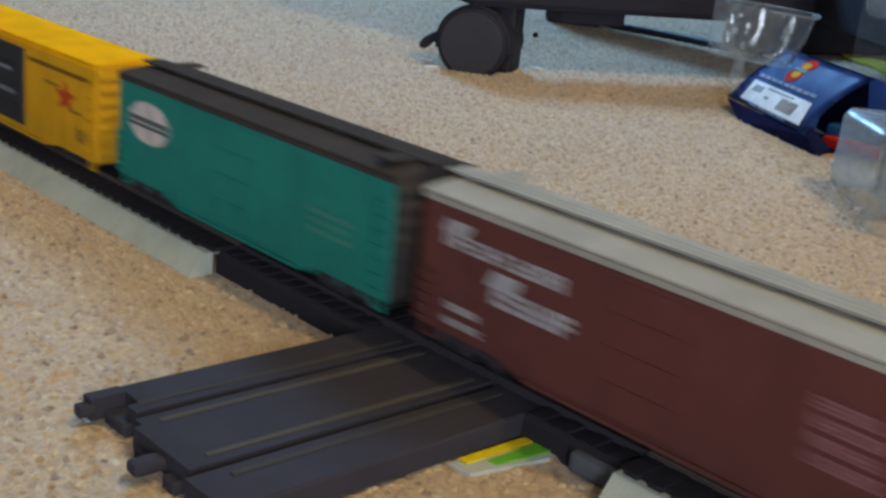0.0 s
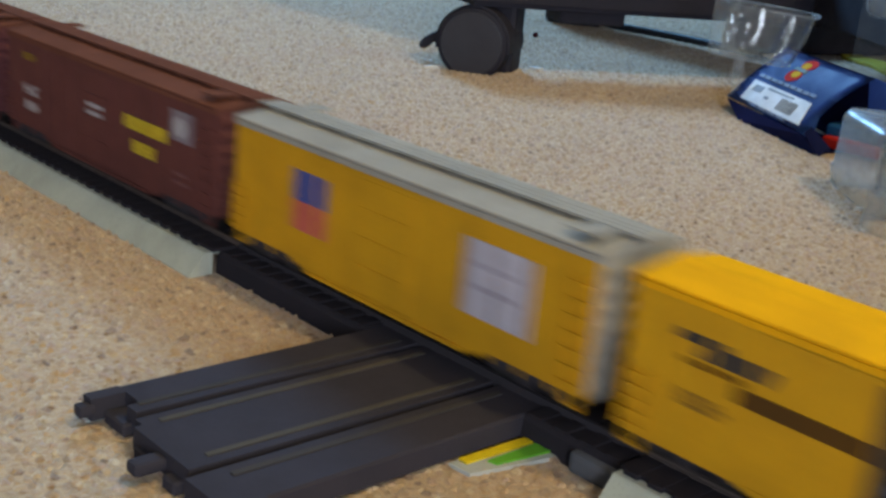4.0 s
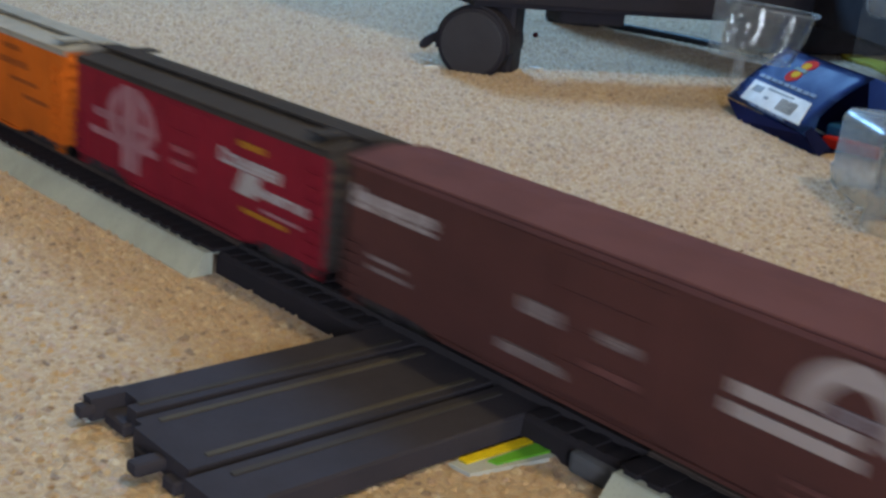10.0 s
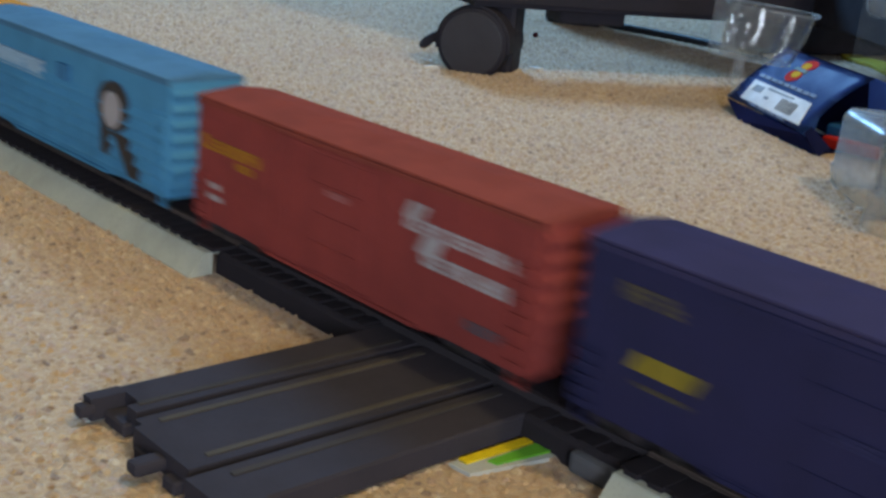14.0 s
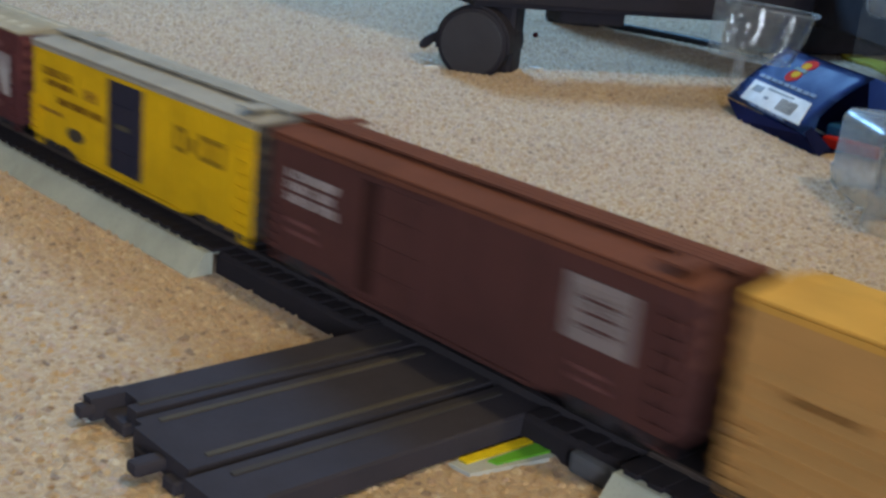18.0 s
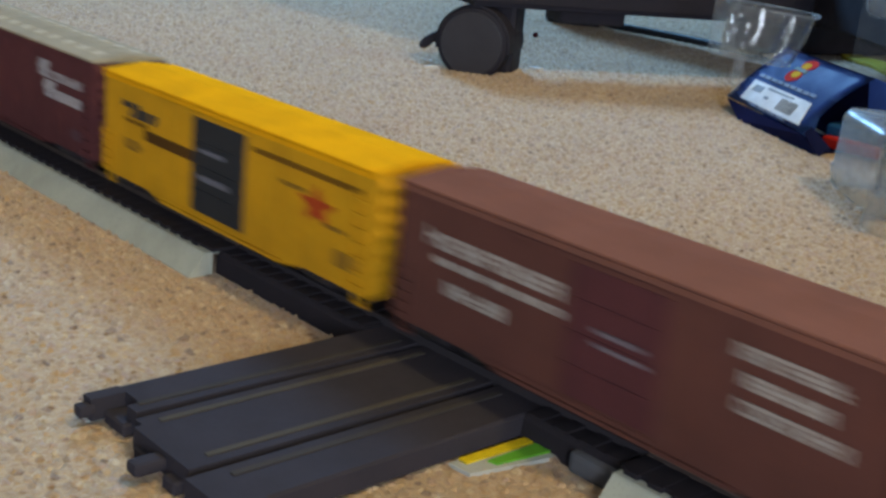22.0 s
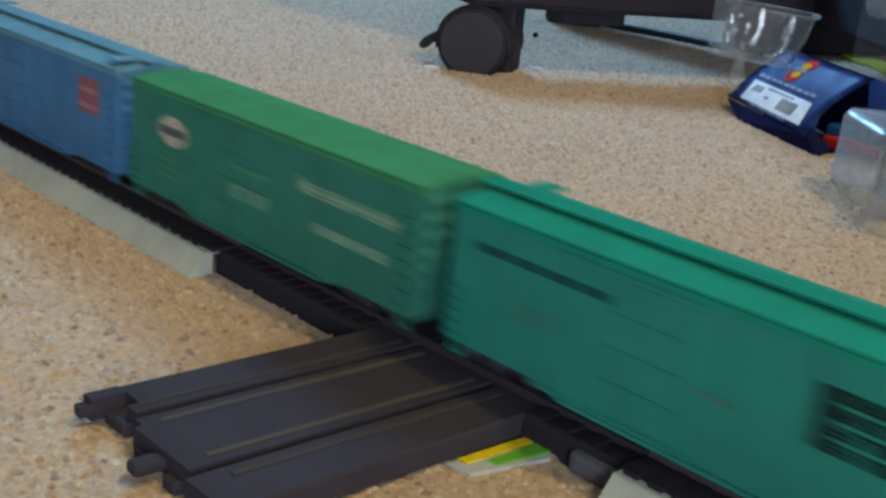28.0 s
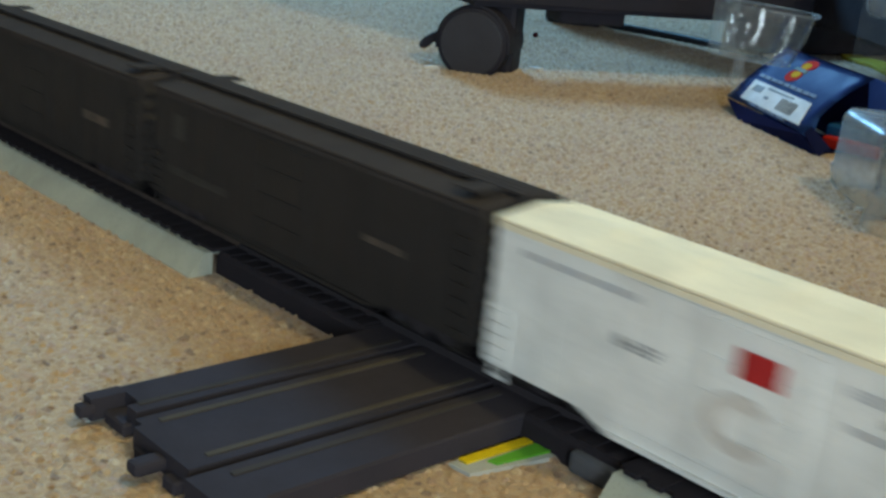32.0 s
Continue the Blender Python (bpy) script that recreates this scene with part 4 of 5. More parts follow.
m("bar", 0.66, 0.945, 0.635, 0.665, sage)
m("word", 0.70, 0.92, 0.315, 0.395, sage)
m("rect", 0.42, 0.55, 0.56, 0.61, P("print_dim_sage", 0.06, 0.20, 0.12))
m("rect", 0.42, 0.55, 0.31, 0.435, P("print_mid_sage", 0.10, 0.24, 0.16))
lines(m, 0.12, 0.22, 0.20, 0.44, 3, P("print_dim_sage", 0.06, 0.20, 0.12), 0.4)
m = car(26, "steel blue boxcar with a square red emblem", BLUE, P("roof_blue", 0.120, 0.260, 0.330), drop=0.0020, door=(0.36, 0.54, None), low=0.001)
m("rect", 0.808, 0.902, 0.47, 0.83, P("emblem_brick", 0.26, 0.085, 0.085), "emblem", "square brick-red emblem")
m("slant", 0.81, 0.90, 0.52, 0.57, P("emblem_brick_light", 0.38, 0.17, 0.17))
m("slant", 0.81, 0.90, 0.68, 0.73, P("emblem_brick_light", 0.38, 0.17, 0.17))
lines(m, 0.10, 0.213, 0.20, 0.76, 4, P("print_slate_blue", 0.13, 0.22, 0.33), 0.45)
m = car(27, "off-white boxcar with a cream roof and small red square", OFFWHITE, P("roof_cream", 0.940, 0.820, 0.600), board=False, drop=0.0035, door=(0.42, 0.60, None), tall=-0.0004, low=0.0030, seams=6)
m("rect", 0.48, 0.547, 0.62, 0.785, REDL, "emblem", "small red square emblem")
m("cee", 0.440, 0.555, 0.14, 0.52, P("door_relief", 0.70, 0.64, 0.58), "emblem", "pale moulded emblem on the door")
m("rect", 0.265, 0.348, 0.48, 0.56, P("print_ash", 0.440, 0.425, 0.415))
mist = P("print_mist", 0.640, 0.620, 0.610)
m("rect", 0.644, 0.942, 0.75, 0.815, mist)
m("rect", 0.65, 0.95, 0.555, 0.605, mist)
m("rect", 0.06, 0.30, 0.80, 0.85, mist)
m("rect", 0.70, 0.80, 0.65, 0.70, P("print_ash", 0.440, 0.425, 0.415))
m = car(28, "dark brown-black weathered boxcar with faint lettering", COAL, ROOFBLACK, door=(0.40, 0.56, None), low=0.0005)
m("rect", 0.713, 0.828, 0.43, 0.485, P("print_umber", 0.12, 0.09, 0.07))
m("rect", 0.08, 0.12, 0.60, 0.82, P("print_umber_dim", 0.06, 0.052, 0.045))
lines(m, 0.06, 0.28, 0.26, 0.40, 1, P("print_umber_dim", 0.06, 0.052, 0.045), 0.5)
m = car(29, "dark brown-black weathered boxcar with faint lettering", COAL, ROOFBLACK, door=(0.40, 0.56, None), low=0.0005)
m("rect", 0.733, 0.852, 0.41, 0.495, P("print_umber", 0.12, 0.09, 0.07))

# ---- office chair: its base and one caster stand in view ----
def office_chair():
    chair = new("office_chair")
    tagged(chair, "black office swivel chair on a five-armed caster base", "office chair")
    c = Vector((-0.2625, 0.7450, 0))
    chair.location = c
    R = 0.345
    part("column", box(-0.025, 0.025, -0.025, 0.025, 0.055, 0.42, bevel=0.010, seg=3), CASTER, chair)
    # Unseen seat, sized and placed to keep the bulb off the carpet below
    part("unseen_seat", box(-0.29, 0.165, -0.275, 0.215, 0.42, 0.52, bevel=0.035, seg=3), CASTER, chair)
    hub = bmesh.new()
    add_disc(hub, (0, 0, 0.100), "z", 0.045, 0.050, 24, 0.006)
    part("hub", hub, CASTER, chair)
    for k in range(5):
        a = radians(-112.6 - 72 * k)
        d = Vector((math.cos(a), math.sin(a), 0))
        m = Matrix.Rotation(a, 4, "Z")
        bm = bmesh.new()
        # Arms after the first are widened and raised to block window light
        wide = 0 if k == 0 else 0.012
        pts = [(0.02, -0.036 - wide, 0.052 + 0.2 * wide, (0.122 if k == 0 else 0.148)), (R + 0.020, -0.024 - wide, 0.0520 + 0.2 * wide, 0.074 + 4 * wide)]
        vs = []
        for x, y, z0, z1 in pts:
            for yy in (y, -y):
                for zz in (z0, z1):
                    vs.append(bm.verts.new(m @ Vector((x, yy, zz))))
        for q in ((0, 1, 3, 2), (4, 6, 7, 5), (0, 4, 5, 1), (2, 3, 7, 6), (0, 2, 6, 4), (1, 5, 7, 3)):
            bm.faces.new([vs[i] for i in q])
        bmesh.ops.recalc_face_normals(bm, faces=bm.faces[:])
        bmesh.ops.bevel(bm, geom=bm.edges[:], offset=0.004, segments=2, affect="EDGES")
        arm = part("base_arm", bm, CASTER, chair)
        rib = bmesh.new()
        add_box(rib, 0.226, 0.284, -0.016, 0.016, 0.0410, 0.0530, bevel=0.002)
        bmesh.ops.transform(rib, matrix=m, verts=rib.verts[:])
        part("arm_rib", rib, CASTER, arm)
        cast = new("caster")
        cast.parent = chair
        heading = (31, -42, 60, 150, 200)[k]
        cast.matrix_basis = Matrix.Translation(d * R) @ Matrix.Rotation(radians(heading), 4, "Z")
        for s in (-1, 1):
            bm = bmesh.new()
            add_disc(bm, (0, s * 0.0155, 0.0225), "y", 0.0285, 0.0105, 40, 0.003)
            wheel = part("wheel", bm, CASTER, cast)
            bm = bmesh.new()
            add_disc(bm, (0, s * 0.0262, 0.0225), "y", 0.0248, 0.0014, 40, 0.0008)
            part("hub_cap", bm, paint("caster_cap", (0.036, 0.033, 0.041), 0.45, spec=0.3), wheel)
        # hood round the upper half of the wheels
        hood = bmesh.new()
        n = 18
        rows = []
        for i in range(n + 1):
            t = math.pi * (-0.05 + 1.12 * i / n)
            rows.append([hood.verts.new((r * math.cos(t), y, 0.0225 + r * math.sin(t))) for r, y in ((0.0287, -0.0245), (0.0302, -0.0240), (0.0302, 0.0240), (0.0287, 0.0245))])
        for r0, r1 in zip(rows, rows[1:]):
            for j in range(4):
                hood.faces.new((r0[j], r0[(j + 1) % 4], r1[(j + 1) % 4], r1[j]))
        hood.faces.new(rows[0])
        hood.faces.new(rows[-1][::-1])
        bmesh.ops.recalc_face_normals(hood, faces=hood.faces[:])
        part("hood", hood, CASTER, cast)
        part("fork", box(0.006, 0.0285, -0.0045, 0.0290, -0.0010, 0.0600, bevel=0.004, seg=2), CASTER, cast)
        stem = bmesh.new()
        add_disc(stem, (0, 0, 0.056), "z", 0.0075, 0.006, 14)
        part("stem", stem, CASTER, cast)
        part("brake_lever", prism([(-0.0240, 0.0335), (-0.0455, 0.0205), (-0.0500, 0.0145), (-0.0490, 0.0110), (-0.0450, 0.0105), (-0.0400, 0.0155), (-0.0240, 0.0245)], "y", -0.0040, 0.0070, bevel=0.0015), CASTER, cast)
    return chair


office_chair()

# a black cable on the carpet behind the chair base, thickened to include shade
cv = bpy.data.curves.new("cable", "CURVE")
cv.dimensions, cv.bevel_depth, cv.bevel_resolution = "3D", 0.0048, 3
sp = cv.splines.new("BEZIER")
spots = [(-0.640, 0.840, 0.003), (-0.563, 0.793, 0.003), (-0.505, 0.800, 0.003), (-0.433, 0.800, 0.003), (-0.370, 0.790, 0.003)]
sp.bezier_points.add(len(spots) - 1)
for bp, co in zip(sp.bezier_points, spots):
    bp.co, bp.handle_left_type, bp.handle_right_type = co, "AUTO", "AUTO"
cv.materials.append(BLACK)
tagged(new("cable", cv), "black cable lying on the carpet, thickened to include shade", "cable")


# ---- packaging beside the chair ----
def sheet(name, pts, thick, mat, parent=None, label=""):
    """A card with a little thickness through points in order."""
    bm = bmesh.new()
    vs = [Vector(p) for p in pts]
    n = (vs[1] - vs[0]).cross(vs[2] - vs[0]).normalized() * thick
    lo = [bm.verts.new(v - n) for v in vs]
    hi = [bm.verts.new(v) for v in vs]
    k = len(vs)
    bm.faces.new(lo[::-1])
    bm.faces.new(hi)
    for i in range(k):
        bm.faces.new((lo[i], lo[(i + 1) % k], hi[(i + 1) % k], hi[i]))
    bmesh.ops.recalc_face_normals(bm, faces=bm.faces[:])
    return part(name, bm, mat, parent, label)


# the blue carton, crushed open: a sloping printed panel, a back wall and an open end
CARTON = paint("carton_blue", (0.044, 0.096, 0.345), 0.45, spec=0.08)
# Low front, inner and floor faces: carton blue with shade put into the colour
CARTON_DARK = paint("carton_blue_shaded", (0.014, 0.015, 0.050), 0.8, spec=0.0)
carton = new("cardboard_carton")
tagged(carton, "open blue cardboard model carton with a white barcode label", "box")
PO, PE, PG = Vector((-0.213, 0.509, 0.010)), Vector((0.107, -0.066, 0.0)), Vector((0.027, 0.027, 0.040))
PN = PE.cross(PG).normalized()


def on_panel(p, q, up=0.0):
    return PO + PE * p + PG * q + PN * up


bm = bmesh.new()
cols, rowz = 10, 8
grid = [[bm.verts.new(on_panel(i / cols, j / rowz, 0.0035 * math.sin(math.pi * j / rowz) * (0.4 + 0.6 * i / cols) - 0.004 * (i == cols) * (j < 2))) for i in range(cols + 1)] for j in range(rowz + 1)]
for j in range(rowz):
    for i in range(cols):
        bm.faces.new((grid[j][i], grid[j][i + 1], grid[j + 1][i + 1], grid[j + 1][i]))
bmesh.ops.solidify(bm, geom=bm.faces[:], thickness=0.0008)
smooth(part("printed_panel", bm, CARTON, carton, "glossy blue printed panel"))
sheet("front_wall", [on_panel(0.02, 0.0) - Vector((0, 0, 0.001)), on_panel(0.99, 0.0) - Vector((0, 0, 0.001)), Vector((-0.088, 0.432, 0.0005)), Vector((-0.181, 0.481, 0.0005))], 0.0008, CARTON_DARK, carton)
b0, b1 = on_panel(0.0, 1.0), on_panel(0.95, 1.0)
b2 = b1 + PE.normalized() * 0.055
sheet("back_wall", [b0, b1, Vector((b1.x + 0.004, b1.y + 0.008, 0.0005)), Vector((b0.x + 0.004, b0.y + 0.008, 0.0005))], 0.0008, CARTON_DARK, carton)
sheet("side_flap", [b1, b2 + Vector((0.005, 0.01, -0.003)), Vector((b2.x + 0.012, b2.y + 0.012, 0.001)), Vector((b1.x + 0.006, b1.y + 0.004, 0.001))], 0.0008, CARTON, carton, "blue side flap bent outwards")
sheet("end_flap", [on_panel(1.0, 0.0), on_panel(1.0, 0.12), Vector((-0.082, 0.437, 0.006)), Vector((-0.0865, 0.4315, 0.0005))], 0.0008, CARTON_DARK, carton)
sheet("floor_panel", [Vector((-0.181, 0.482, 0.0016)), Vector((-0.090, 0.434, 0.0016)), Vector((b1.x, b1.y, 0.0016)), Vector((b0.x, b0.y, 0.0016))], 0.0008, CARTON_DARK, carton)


def panel_print(name, corners, mat, label="", up=0.0030):
    bm = bmesh.new()
    lo = [bm.verts.new(on_panel(p, q, up + 0.0030 * math.sin(math.pi * q) * (0.4 + 0.6 * p))) for p, q in corners]
    hi = [bm.verts.new(v.co - PN * 0.0025) for v in lo]
    k = len(lo)
    bm.faces.new(lo)
    for i in range(k):
        bm.faces.new((lo[i], hi[i], hi[(i + 1) % k], lo[(i + 1) % k]))
    bmesh.ops.recalc_face_normals(bm, faces=bm.faces[:])
    part(name, bm, mat, carton, label)


def panel_disc(name, cp, cq, rp, rq, mat, label="", up=0.0031, n=18):
    panel_print(name, [(cp + rp * math.cos(2 * math.pi * i / n), cq + rq * math.sin(2 * math.pi * i / n)) for i in range(n)], mat, label, up)


LABEL = paint("label_white", (0.90, 0.92, 0.95), 0.5)
panel_print("barcode_label", [(0.160, 0.06), (0.900, 0.055), (0.830, 0.365), (0.115, 0.372)], LABEL, "white barcode label", 0.0012)
INK = paint("label_ink", (0.22, 0.24, 0.27), 0.6)
for i in range(9):
    p = 0.56 + 0.022 * i
    panel_print("barcode_bar", [(p + 0.015, 0.110), (p + 0.015 + 0.012, 0.110), (p + 0.012, 0.275), (p, 0.275)], INK, "", 0.0015)
for p0, p1, q0, q1 in ((0.19, 0.30, 0.22, 0.31), (0.34, 0.66, 0.310, 0.335), (0.38, 0.43, 0.17, 0.21)):
    panel_print("label_print", [(p0, q0), (p1, q0), (p1, q1), (p0, q1)], paint("label_grey", (0.36, 0.40, 0.46), 0.6), "", 0.0015)
for i in range(9):
    p = 0.11 + 0.079 * i
    panel_print("printed_bar", [(p, 0.44), (p + 0.062, 0.44), (p + 0.059, 0.485), (p - 0.003, 0.485)], paint("carton_grey_print", (0.22, 0.27, 0.40), 0.5), "", 0.0012)
for i in range(4):
    p = 0.30 + 0.12 * i
    panel_print("printed_bar", [(p, 0.022), (p + 0.09, 0.022), (p + 0.09, 0.045), (p, 0.045)], paint("carton_grey_print", (0.22, 0.27, 0.40), 0.5), "", 0.0014)
panel_disc("emblem", 0.400, 0.625, 0.072, 0.105, paint("emblem_red", (0.50, 0.035, 0.03), 0.85), "round red and yellow printed emblem", 0.0008)
panel_disc("emblem", 0.415, 0.845, 0.070, 0.100, paint("emblem_red", (0.50, 0.035, 0.03), 0.85), "round red and yellow printed emblem", 0.0006)
panel_disc("emblem_centre", 0.412, 0.650, 0.040, 0.055, paint("emblem_gold", (0.62, 0.42, 0.03), 0.85), "", 0.0011)
panel_disc("emblem_centre", 0.402, 0.820, 0.042, 0.055, paint("emblem_gold", (0.62, 0.42, 0.03), 0.85), "", 0.0009)
panel_print("emblem_band", [(0.335, 0.715), (0.470, 0.705), (0.470, 0.755), (0.340, 0.765)], paint("emblem_steel", (0.20, 0.32, 0.40), 0.85), "", 0.0013)
tagged(part("toy_box", box(-0.103, -0.070, 0.462, 0.500, 0.0028, 0.017, bevel=0.002), paint("toy_blue", (0.02, 0.09, 0.20), 0.35)), "small blue plastic piece inside the carton", "toy part")
tagged(part("toy_strip", box(-0.098, -0.058, 0.452, 0.461, 0.0028, 0.010, bevel=0.001), paint("toy_red", (0.50, 0.02, 0.012), 0.4)), "small red plastic strip inside the carton", "toy part")


# clear packaging: thin-walled trays and a tub
def ring_shell(bm, rings, close=True):
    """Joins rings of points into walls; closes the last ring."""
    vs = [[bm.verts.new(p) for p in r] for r in rings]
    k = len(rings[0])
    for r0, r1 in zip(vs, vs[1:]):
        for i in range(k):
            bm.faces.new((r0[i], r0[(i + 1) % k], r1[(i + 1) % k], r1[i]))
    if close:
        bm.faces.new(vs[-1])


def rounded(cx, cy, hx, hy, r, z, n=5):
    pts = []
    for sx, sy, a0 in ((1, 1, 0), (-1, 1, 90), (-1, -1, 180), (1, -1, 270)):
        for i in range(n + 1):
            a = radians(a0 + 90 * i / n)
            pts.append((cx + sx * (hx - r) + r * math.cos(a), cy + sy * (hy - r) + r * math.sin(a), z))
    return pts


def clear_tray(name, place, turn, hx, hy, high, label, tilt=0.0, bumps=True):
    tray = new(name)
    tagged(tray, label, "plastic packaging")
    tray.matrix_basis = Matrix.Translation(place) @ Matrix.Rotation(turn, 4, "Z") @ Matrix.Rotation(tilt, 4, "Y")
    bm = bmesh.new()
    ring_shell(bm, [rounded(0, 0, hx * 0.90, hy * 0.90, 0.010, 0.0006), rounded(0, 0, hx * 0.96, hy * 0.96, 0.012, high * 0.08), rounded(0, 0, hx, hy, 0.012, high * 0.30), rounded(0, 0, hx * 0.97, hy * 0.97, 0.012, high * 0.34),
                    rounded(0, 0, hx * 0.96, hy * 0.95, 0.012, high * 0.92), rounded(0, 0, hx * 0.91, hy * 0.89, 0.010, high)])
    bmesh.ops.recalc_face_normals(bm, faces=bm.faces[:])
    bmesh.ops.solidify(bm, geom=bm.faces[:], thickness=0.0007)
    smooth(part("shell", bm, MILKY if bumps else CLEAR, tray, "clear vacuum-formed plastic shell"))
    if bumps:
        for i, (x, y, s) in enumerate(((-0.4, -0.45, 0.020), (0.35, -0.50, 0.016), (-0.1, 0.45, 0.018))):
            bm = bmesh.new()
            cx, cy = x * hx, y * hy
            ring_shell(bm, [rounded(cx, cy, s, s * 0.7, 0.006, high * 0.997), rounded(cx, cy, s * 0.85, s * 0.55, 0.005, high * 1.10)])
            bmesh.ops.solidify(bm, geom=bm.faces[:], thickness=0.0006)
            smooth(part("moulded_boss", bm, MILKY, tray))
        for x, z, r in ((0.10, 0.52, 0.011), (0.30, 0.30, 0.010), (-0.10, 0.22, 0.009)):
            bm = bmesh.new()
            bmesh.ops.create_uvsphere(bm, u_segments=14, v_segments=8, radius=r, matrix=Matrix.Translation((x * hx, -hy * 0.97, z * high)) @ Matrix.Diagonal((1, 0.55, 0.9, 1)))
            smooth(part("moulded_bump", bm, CLEAR, tray))
        # rounded lobe at the near corner, stepped towards its foot
        bm = bmesh.new()
        cx, cy = -0.038, -0.056
        ring_shell(bm, [rounded(cx, cy, 0.0185, 0.0185, 0.014, 0.0006), rounded(cx, cy, 0.0190, 0.0190, 0.0145, 0.007), rounded(cx, cy, 0.0165, 0.0165, 0.0125, 0.010), rounded(cx, cy, 0.0180, 0.0180, 0.014, 0.015),
                        rounded(cx, cy, 0.0180, 0.0180, 0.014, 0.020), rounded(cx, cy, 0.0160, 0.0160, 0.0125, 0.023), rounded(cx, cy, 0.0165, 0.0170, 0.013, 0.040), rounded(cx, cy, 0.0145, 0.0150, 0.012, 0.045), rounded(cx, cy, 0.0090, 0.0095, 0.007, 0.048)])
        bmesh.ops.recalc_face_normals(bm, faces=bm.faces[:])
        bmesh.ops.solidify(bm, geom=bm.faces[:], thickness=0.0006)
        smooth(part("moulded_lobe", bm, HAZY, tray, "rounded clear plastic lobe with stepped rings"))
    return tray


clear_tray("clear_clamshell", (0.0170, 0.3770, 0.0), radians(48), 0.050, 0.040, 0.046, "empty clear plastic clamshell tray on the carpet")


def clear_tub(place, label):
    """A fluted oblong tub with its rim, leaning on the carton, and its upright lid flap."""
    tub = new("clear_tub")
    tagged(tub, label, "plastic packaging")
    n = 96
    tub.matrix_basis = Matrix.Translation(place) @ Matrix.Rotation(radians(33), 4, "Z")

    def flute(hx, hy, z, w=0.0):
        """One level of the wall: a rounded oblong, its sides fluted, the whole leaning and a little rolled."""
        pts = []
        for i in range(n):
            a = 2 * math.pi * i / n
            c, d = math.cos(a), math.sin(a)
            x, y = (hx + w * math.cos(12 * a)) * math.copysign(abs(c) ** 0.55, c), (hy + w * math.cos(12 * a)) * math.copysign(abs(d) ** 0.55, d)
            pts.append((x + 0.20 * z, y, 0.0420 + z - 0.06 * x))
        return pts
    bm = bmesh.new()
    ring_shell(bm, [flute(0.0308, 0.0220, 0.0370), flute(0.0294, 0.0207, 0.034, 0.0007), flute(0.0276, 0.0189, 0.019, 0.0014), flute(0.0253, 0.0167, 0.0046, 0.0012), flute(0.0239, 0.0156, 0.0010), flute(0.0216, 0.0138, 0.0)])
    bmesh.ops.recalc_face_normals(bm, faces=bm.faces[:])
    bmesh.ops.solidify(bm, geom=bm.faces[:], thickness=0.0007)
    smooth(part("wall", bm, CUP, tub, "fluted clear plastic wall"))
    for nm, hx, hy, z in (("rim", 0.0308, 0.0220, 0.0370), ("foot_ring", 0.0239, 0.0156, 0.0008)):
        bm = bmesh.new()
        ring_shell(bm, [flute(hx, hy, z), flute(hx + 0.0016, hy + 0.0016, z + 0.0004), flute(hx + 0.0016, hy + 0.0016, z - 0.0006), flute(hx, hy, z - 0.0008)], close=False)
        bmesh.ops.recalc_face_normals(bm, faces=bm.faces[:])
        part(nm, bm, MILKY, tub)
    flap = bmesh.new()
    add_prism(flap, [(-0.0330, 0.0460), (-0.0310, 0.0436), (-0.0150, 0.0420), (-0.0150, 0.140), (-0.0330, 0.140)], "y", -0.0110, -0.0102)
    part("lid_flap", flap, HAZY, tub, "upright clear plastic lid flap")
    leg = bmesh.new()
    add_prism(leg, [(-0.0130, 0.0), (-0.0075, 0.0), (-0.0060, 0.0470), (-0.0140, 0.0470)], "y", 0.0210, 0.0218)
    part("support_tab", leg, HAZY, tub, "bent-down clear plastic tab standing on the carpet")


clear_tub((-0.187, 0.4965, 0.0), "empty fluted clear plastic tub leaning on the blue carton")
blister = new("clear_blister")
tagged(blister, "clear plastic blister pack standing behind the blue carton", "plastic packaging")
blister.matrix_basis = Matrix.Translation((-0.128, 0.577, 0.0)) @ Matrix.Rotation(radians(48), 4, "Z")
part("film", box(-0.026, 0.050, 0.0, 0.0006, 0.0005, 0.135), CLEAR, blister)
bm = bmesh.new()
ring_shell(bm, [[(x, -y, z) for x, z, y in rounded(0.012, 0.105, 0.036, 0.027, 0.010, 0.0)], [(x, -y, z) for x, z, y in rounded(0.012, 0.105, 0.032, 0.024, 0.009, 0.012)]])
bmesh.ops.recalc_face_normals(bm, faces=bm.faces[:])
bmesh.ops.solidify(bm, geom=bm.faces[:], thickness=0.0006)
smooth(part("bubble", bm, MILKY, blister, "scuffed clear plastic bubble"))

# flat yellow packet behind the carton
tagged(part("yellow_packet", prism([(-0.358, 0.922), (-0.352, 0.945), (-0.305, 0.925), (-0.245, 0.860), (-0.262, 0.845), (-0.300, 0.882), (-0.346, 0.906)], "z", 0.0, 0.004, bevel=0.0012), paint("packet_yellow", (0.40, 0.32, 0.02), 0.6)), "flat yellow-green packet lying behind the blue carton", "packet")
bag = prism([(-0.402, 0.772), (-0.345, 1.000), (-0.440, 1.120), (-0.500, 1.060), (-0.505, 0.925)], "z", 0.0, 0.035, bevel=0.008, seg=3)
tagged(smooth(part("bag", bag, paint("black_cloth", (0.060, 0.052, 0.064), 0.95, spec=0.02))), "black soft bag on the floor behind the chair", "bag")

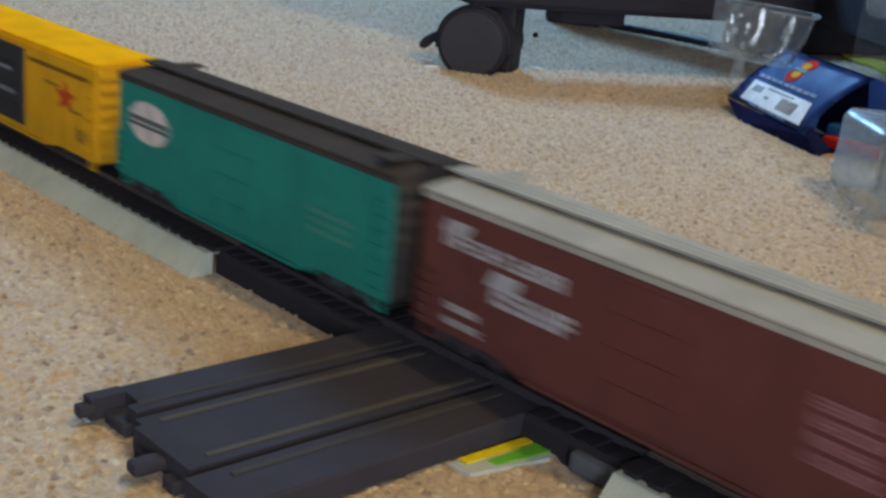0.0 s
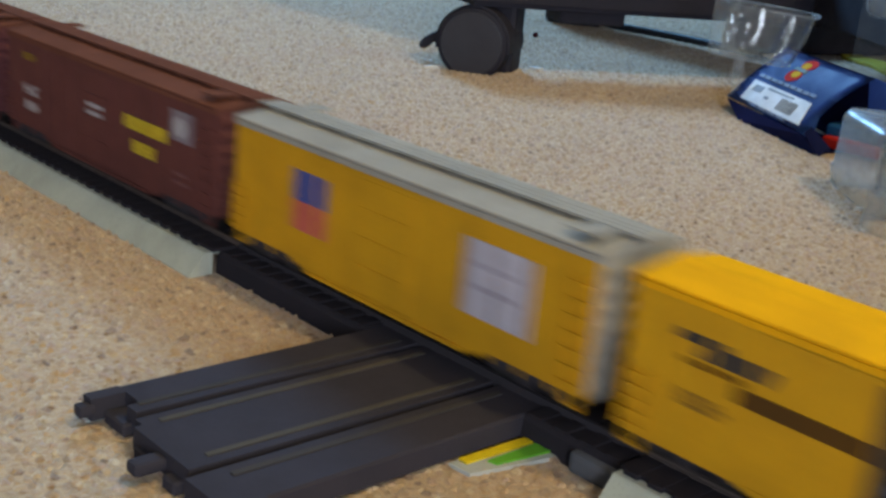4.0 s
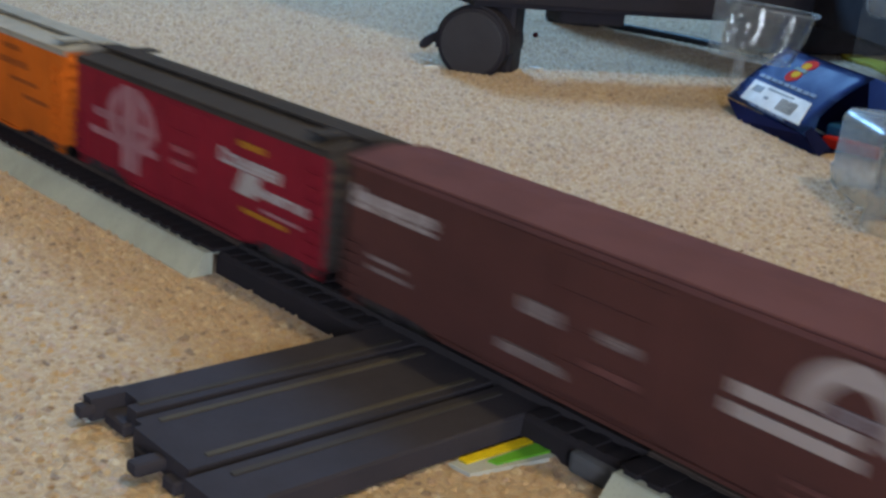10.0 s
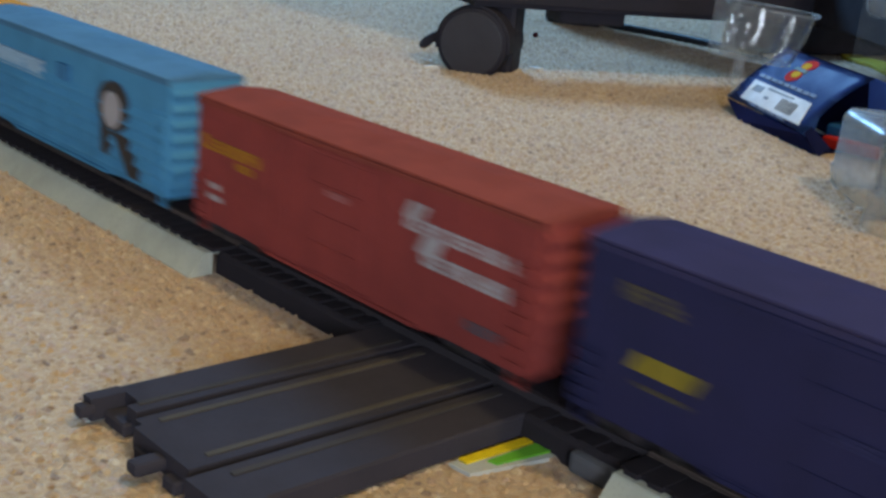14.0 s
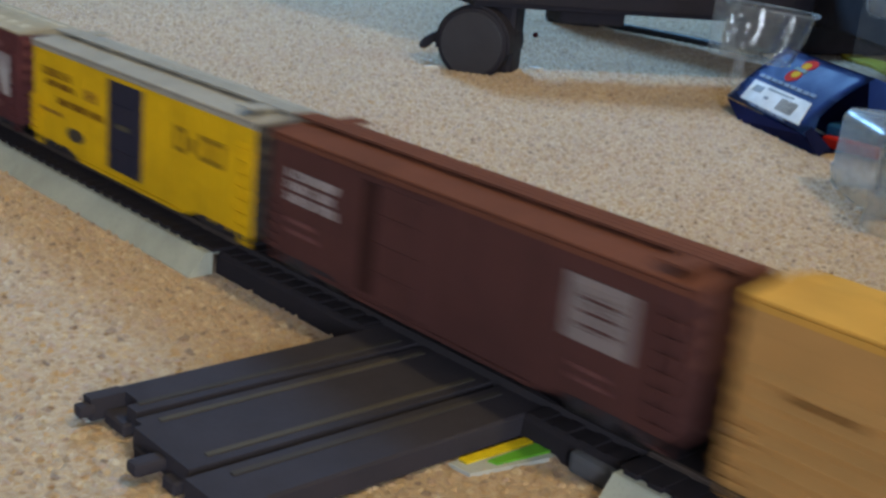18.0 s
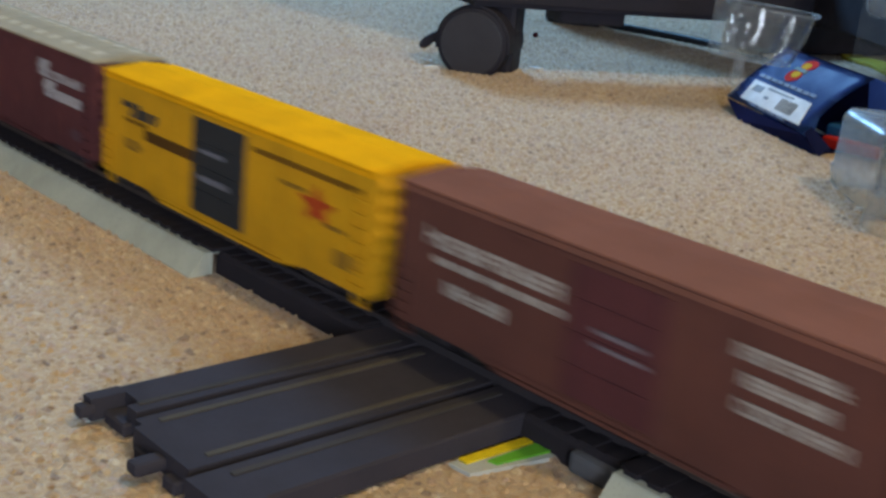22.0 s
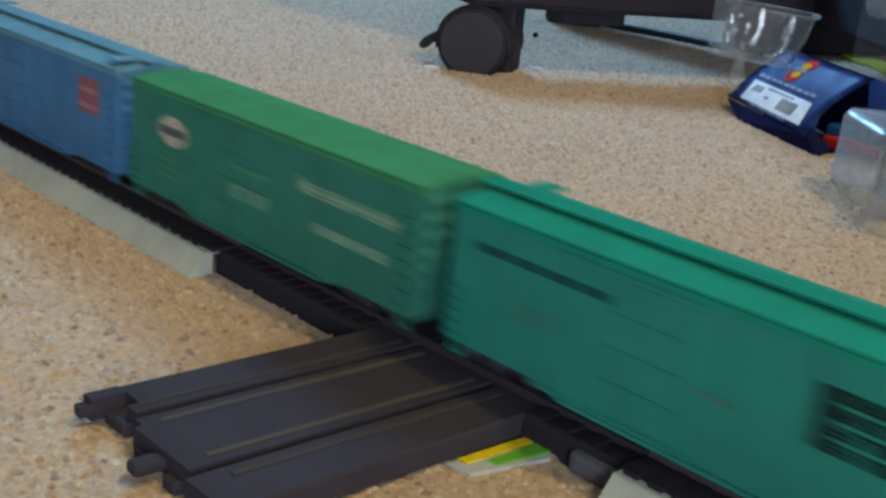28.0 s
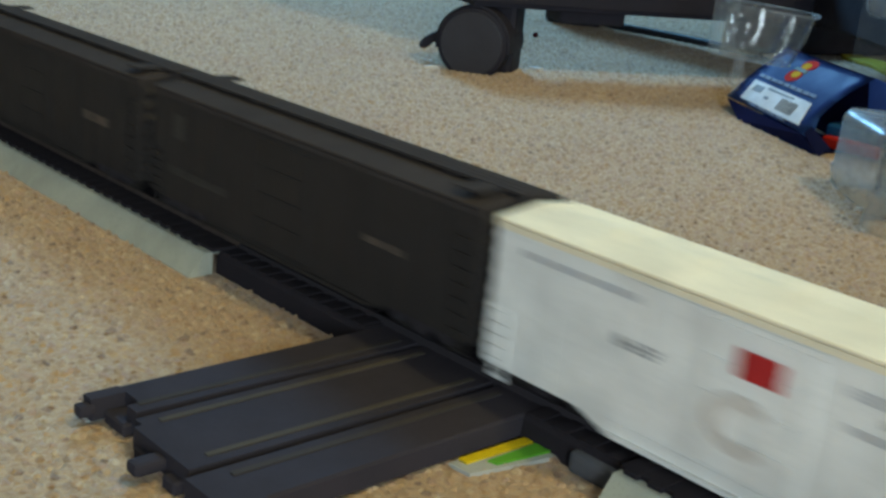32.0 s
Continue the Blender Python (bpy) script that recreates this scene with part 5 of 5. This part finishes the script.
# striped card beside the slot track
card = new("card_strip")
tagged(card, "small white card with yellow and green stripes", "card")
part("card", prism([(0.0938, -0.0510), (0.0948, -0.0130), (0.1060, -0.0150), (0.1082, -0.0060), (0.1100, -0.0070), (0.1078, -0.0190), (0.1015, -0.0500)], "z", 0.0, 0.0012), paint("card_grey", (0.42, 0.42, 0.38), 0.5), card)
part("yellow_stripe", prism([(0.0940, -0.0475), (0.0948, -0.0130), (0.0985, -0.0130), (0.0972, -0.0475)], "z", 0.0005, 0.0018), paint("stripe_yellow", (0.70, 0.50, 0.012), 0.4), card)
part("green_stripe", prism([(0.0992, -0.0415), (0.0990, -0.0145), (0.1055, -0.0165), (0.1020, -0.0405)], "z", 0.0005, 0.0018), paint("stripe_green", (0.12, 0.36, 0.03), 0.4), card)

# scraps on the carpet
SCRAP = paint("scrap_white", (0.66, 0.62, 0.56), 0.7)
for x, y, r, turn in ((-0.379, 0.478, 0.004, 0.3), (-0.405, 0.387, 0.0045, 1.0), (-0.159, 0.140, 0.0022, 0.4), (0.000, 0.330, 0.002, 0.8), (-0.430, 0.405, 0.002, 0.2)):
    bm = prism([(-r * 1.6, -r * 0.5), (r, -r * 0.7), (r * 1.5, r * 0.3), (-r * 0.4, r * 0.8)], "z", 0.0, 0.0022)
    ob = part("paper_scrap", bm, SCRAP)
    ob.matrix_basis = Matrix.Translation((x, y, 0)) @ Matrix.Rotation(turn, 4, "Z")
    tagged(ob, "tiny white paper scrap on the carpet", "scrap", group="scraps on the carpet")


bm = bmesh.new()
bmesh.ops.create_uvsphere(bm, u_segments=12, v_segments=8, radius=0.0030, matrix=Matrix.Translation((0, 0, 0.0028)) @ Matrix.Diagonal((1.0, 0.8, 0.85, 1)))
bead = smooth(part("bead", bm, paint("bead_dark_red", (0.070, 0.012, 0.018), 0.5)))
bead.location = (-0.522, 0.627, 0)
tagged(bead, "tiny dark red bead lying on the carpet", "bead")


# ---- how the train runs ----
RUN = [0, 150.5, 314.2, 485.3, 663, 842, 1023.5, 1206.0, 1391.1, 1578.4, 1751.1, 1924.3, 2110.6, 2277.3, 2435.9, 2594, 2754, 2913.8, 3075.8, 3240.9, 3404.1,
       3565.3, 3727.4, 3892.6, 4057.1, 4236.0, 4395, 4546, 4698.1, 4854.7, 5004.0, 5153.9, 5301.2]


def run(t):
    """Metres run by the train after t seconds."""
    i = min(int(t), 31)
    f = t - i
    p = [RUN[max(0, min(32, j))] for j in (i - 1, i, i + 1, i + 2)]
    if i == 0:
        p[0] = 2 * p[1] - p[2]
    if i == 31:
        p[3] = 2 * p[2] - p[1]
    return 0.001 * (p[1] + 0.5 * f * (p[2] - p[0] + f * (2 * p[0] - 5 * p[1] + 4 * p[2] - p[3] + f * (3 * (p[1] - p[2]) + p[3] - p[0]))))


def motions():
    for (a, b), ob in zip(ENDS, TRAIN):
        rows = []
        for k in range(65):
            t = k / 2
            u, reach = (a + b) / 2000 + run(t), (b - a) / 2000 - 0.023
            front, _ = on_loop(u + reach)
            back, _ = on_loop(u - reach)
            mid, d = (front + back) / 2, front - back
            rows.append((t, Matrix.Translation((mid.x, mid.y, RAIL_TOP)) @ Matrix.Rotation(math.atan2(d.y, d.x), 4, "Z")))
        walk(ob, rows)


motions()
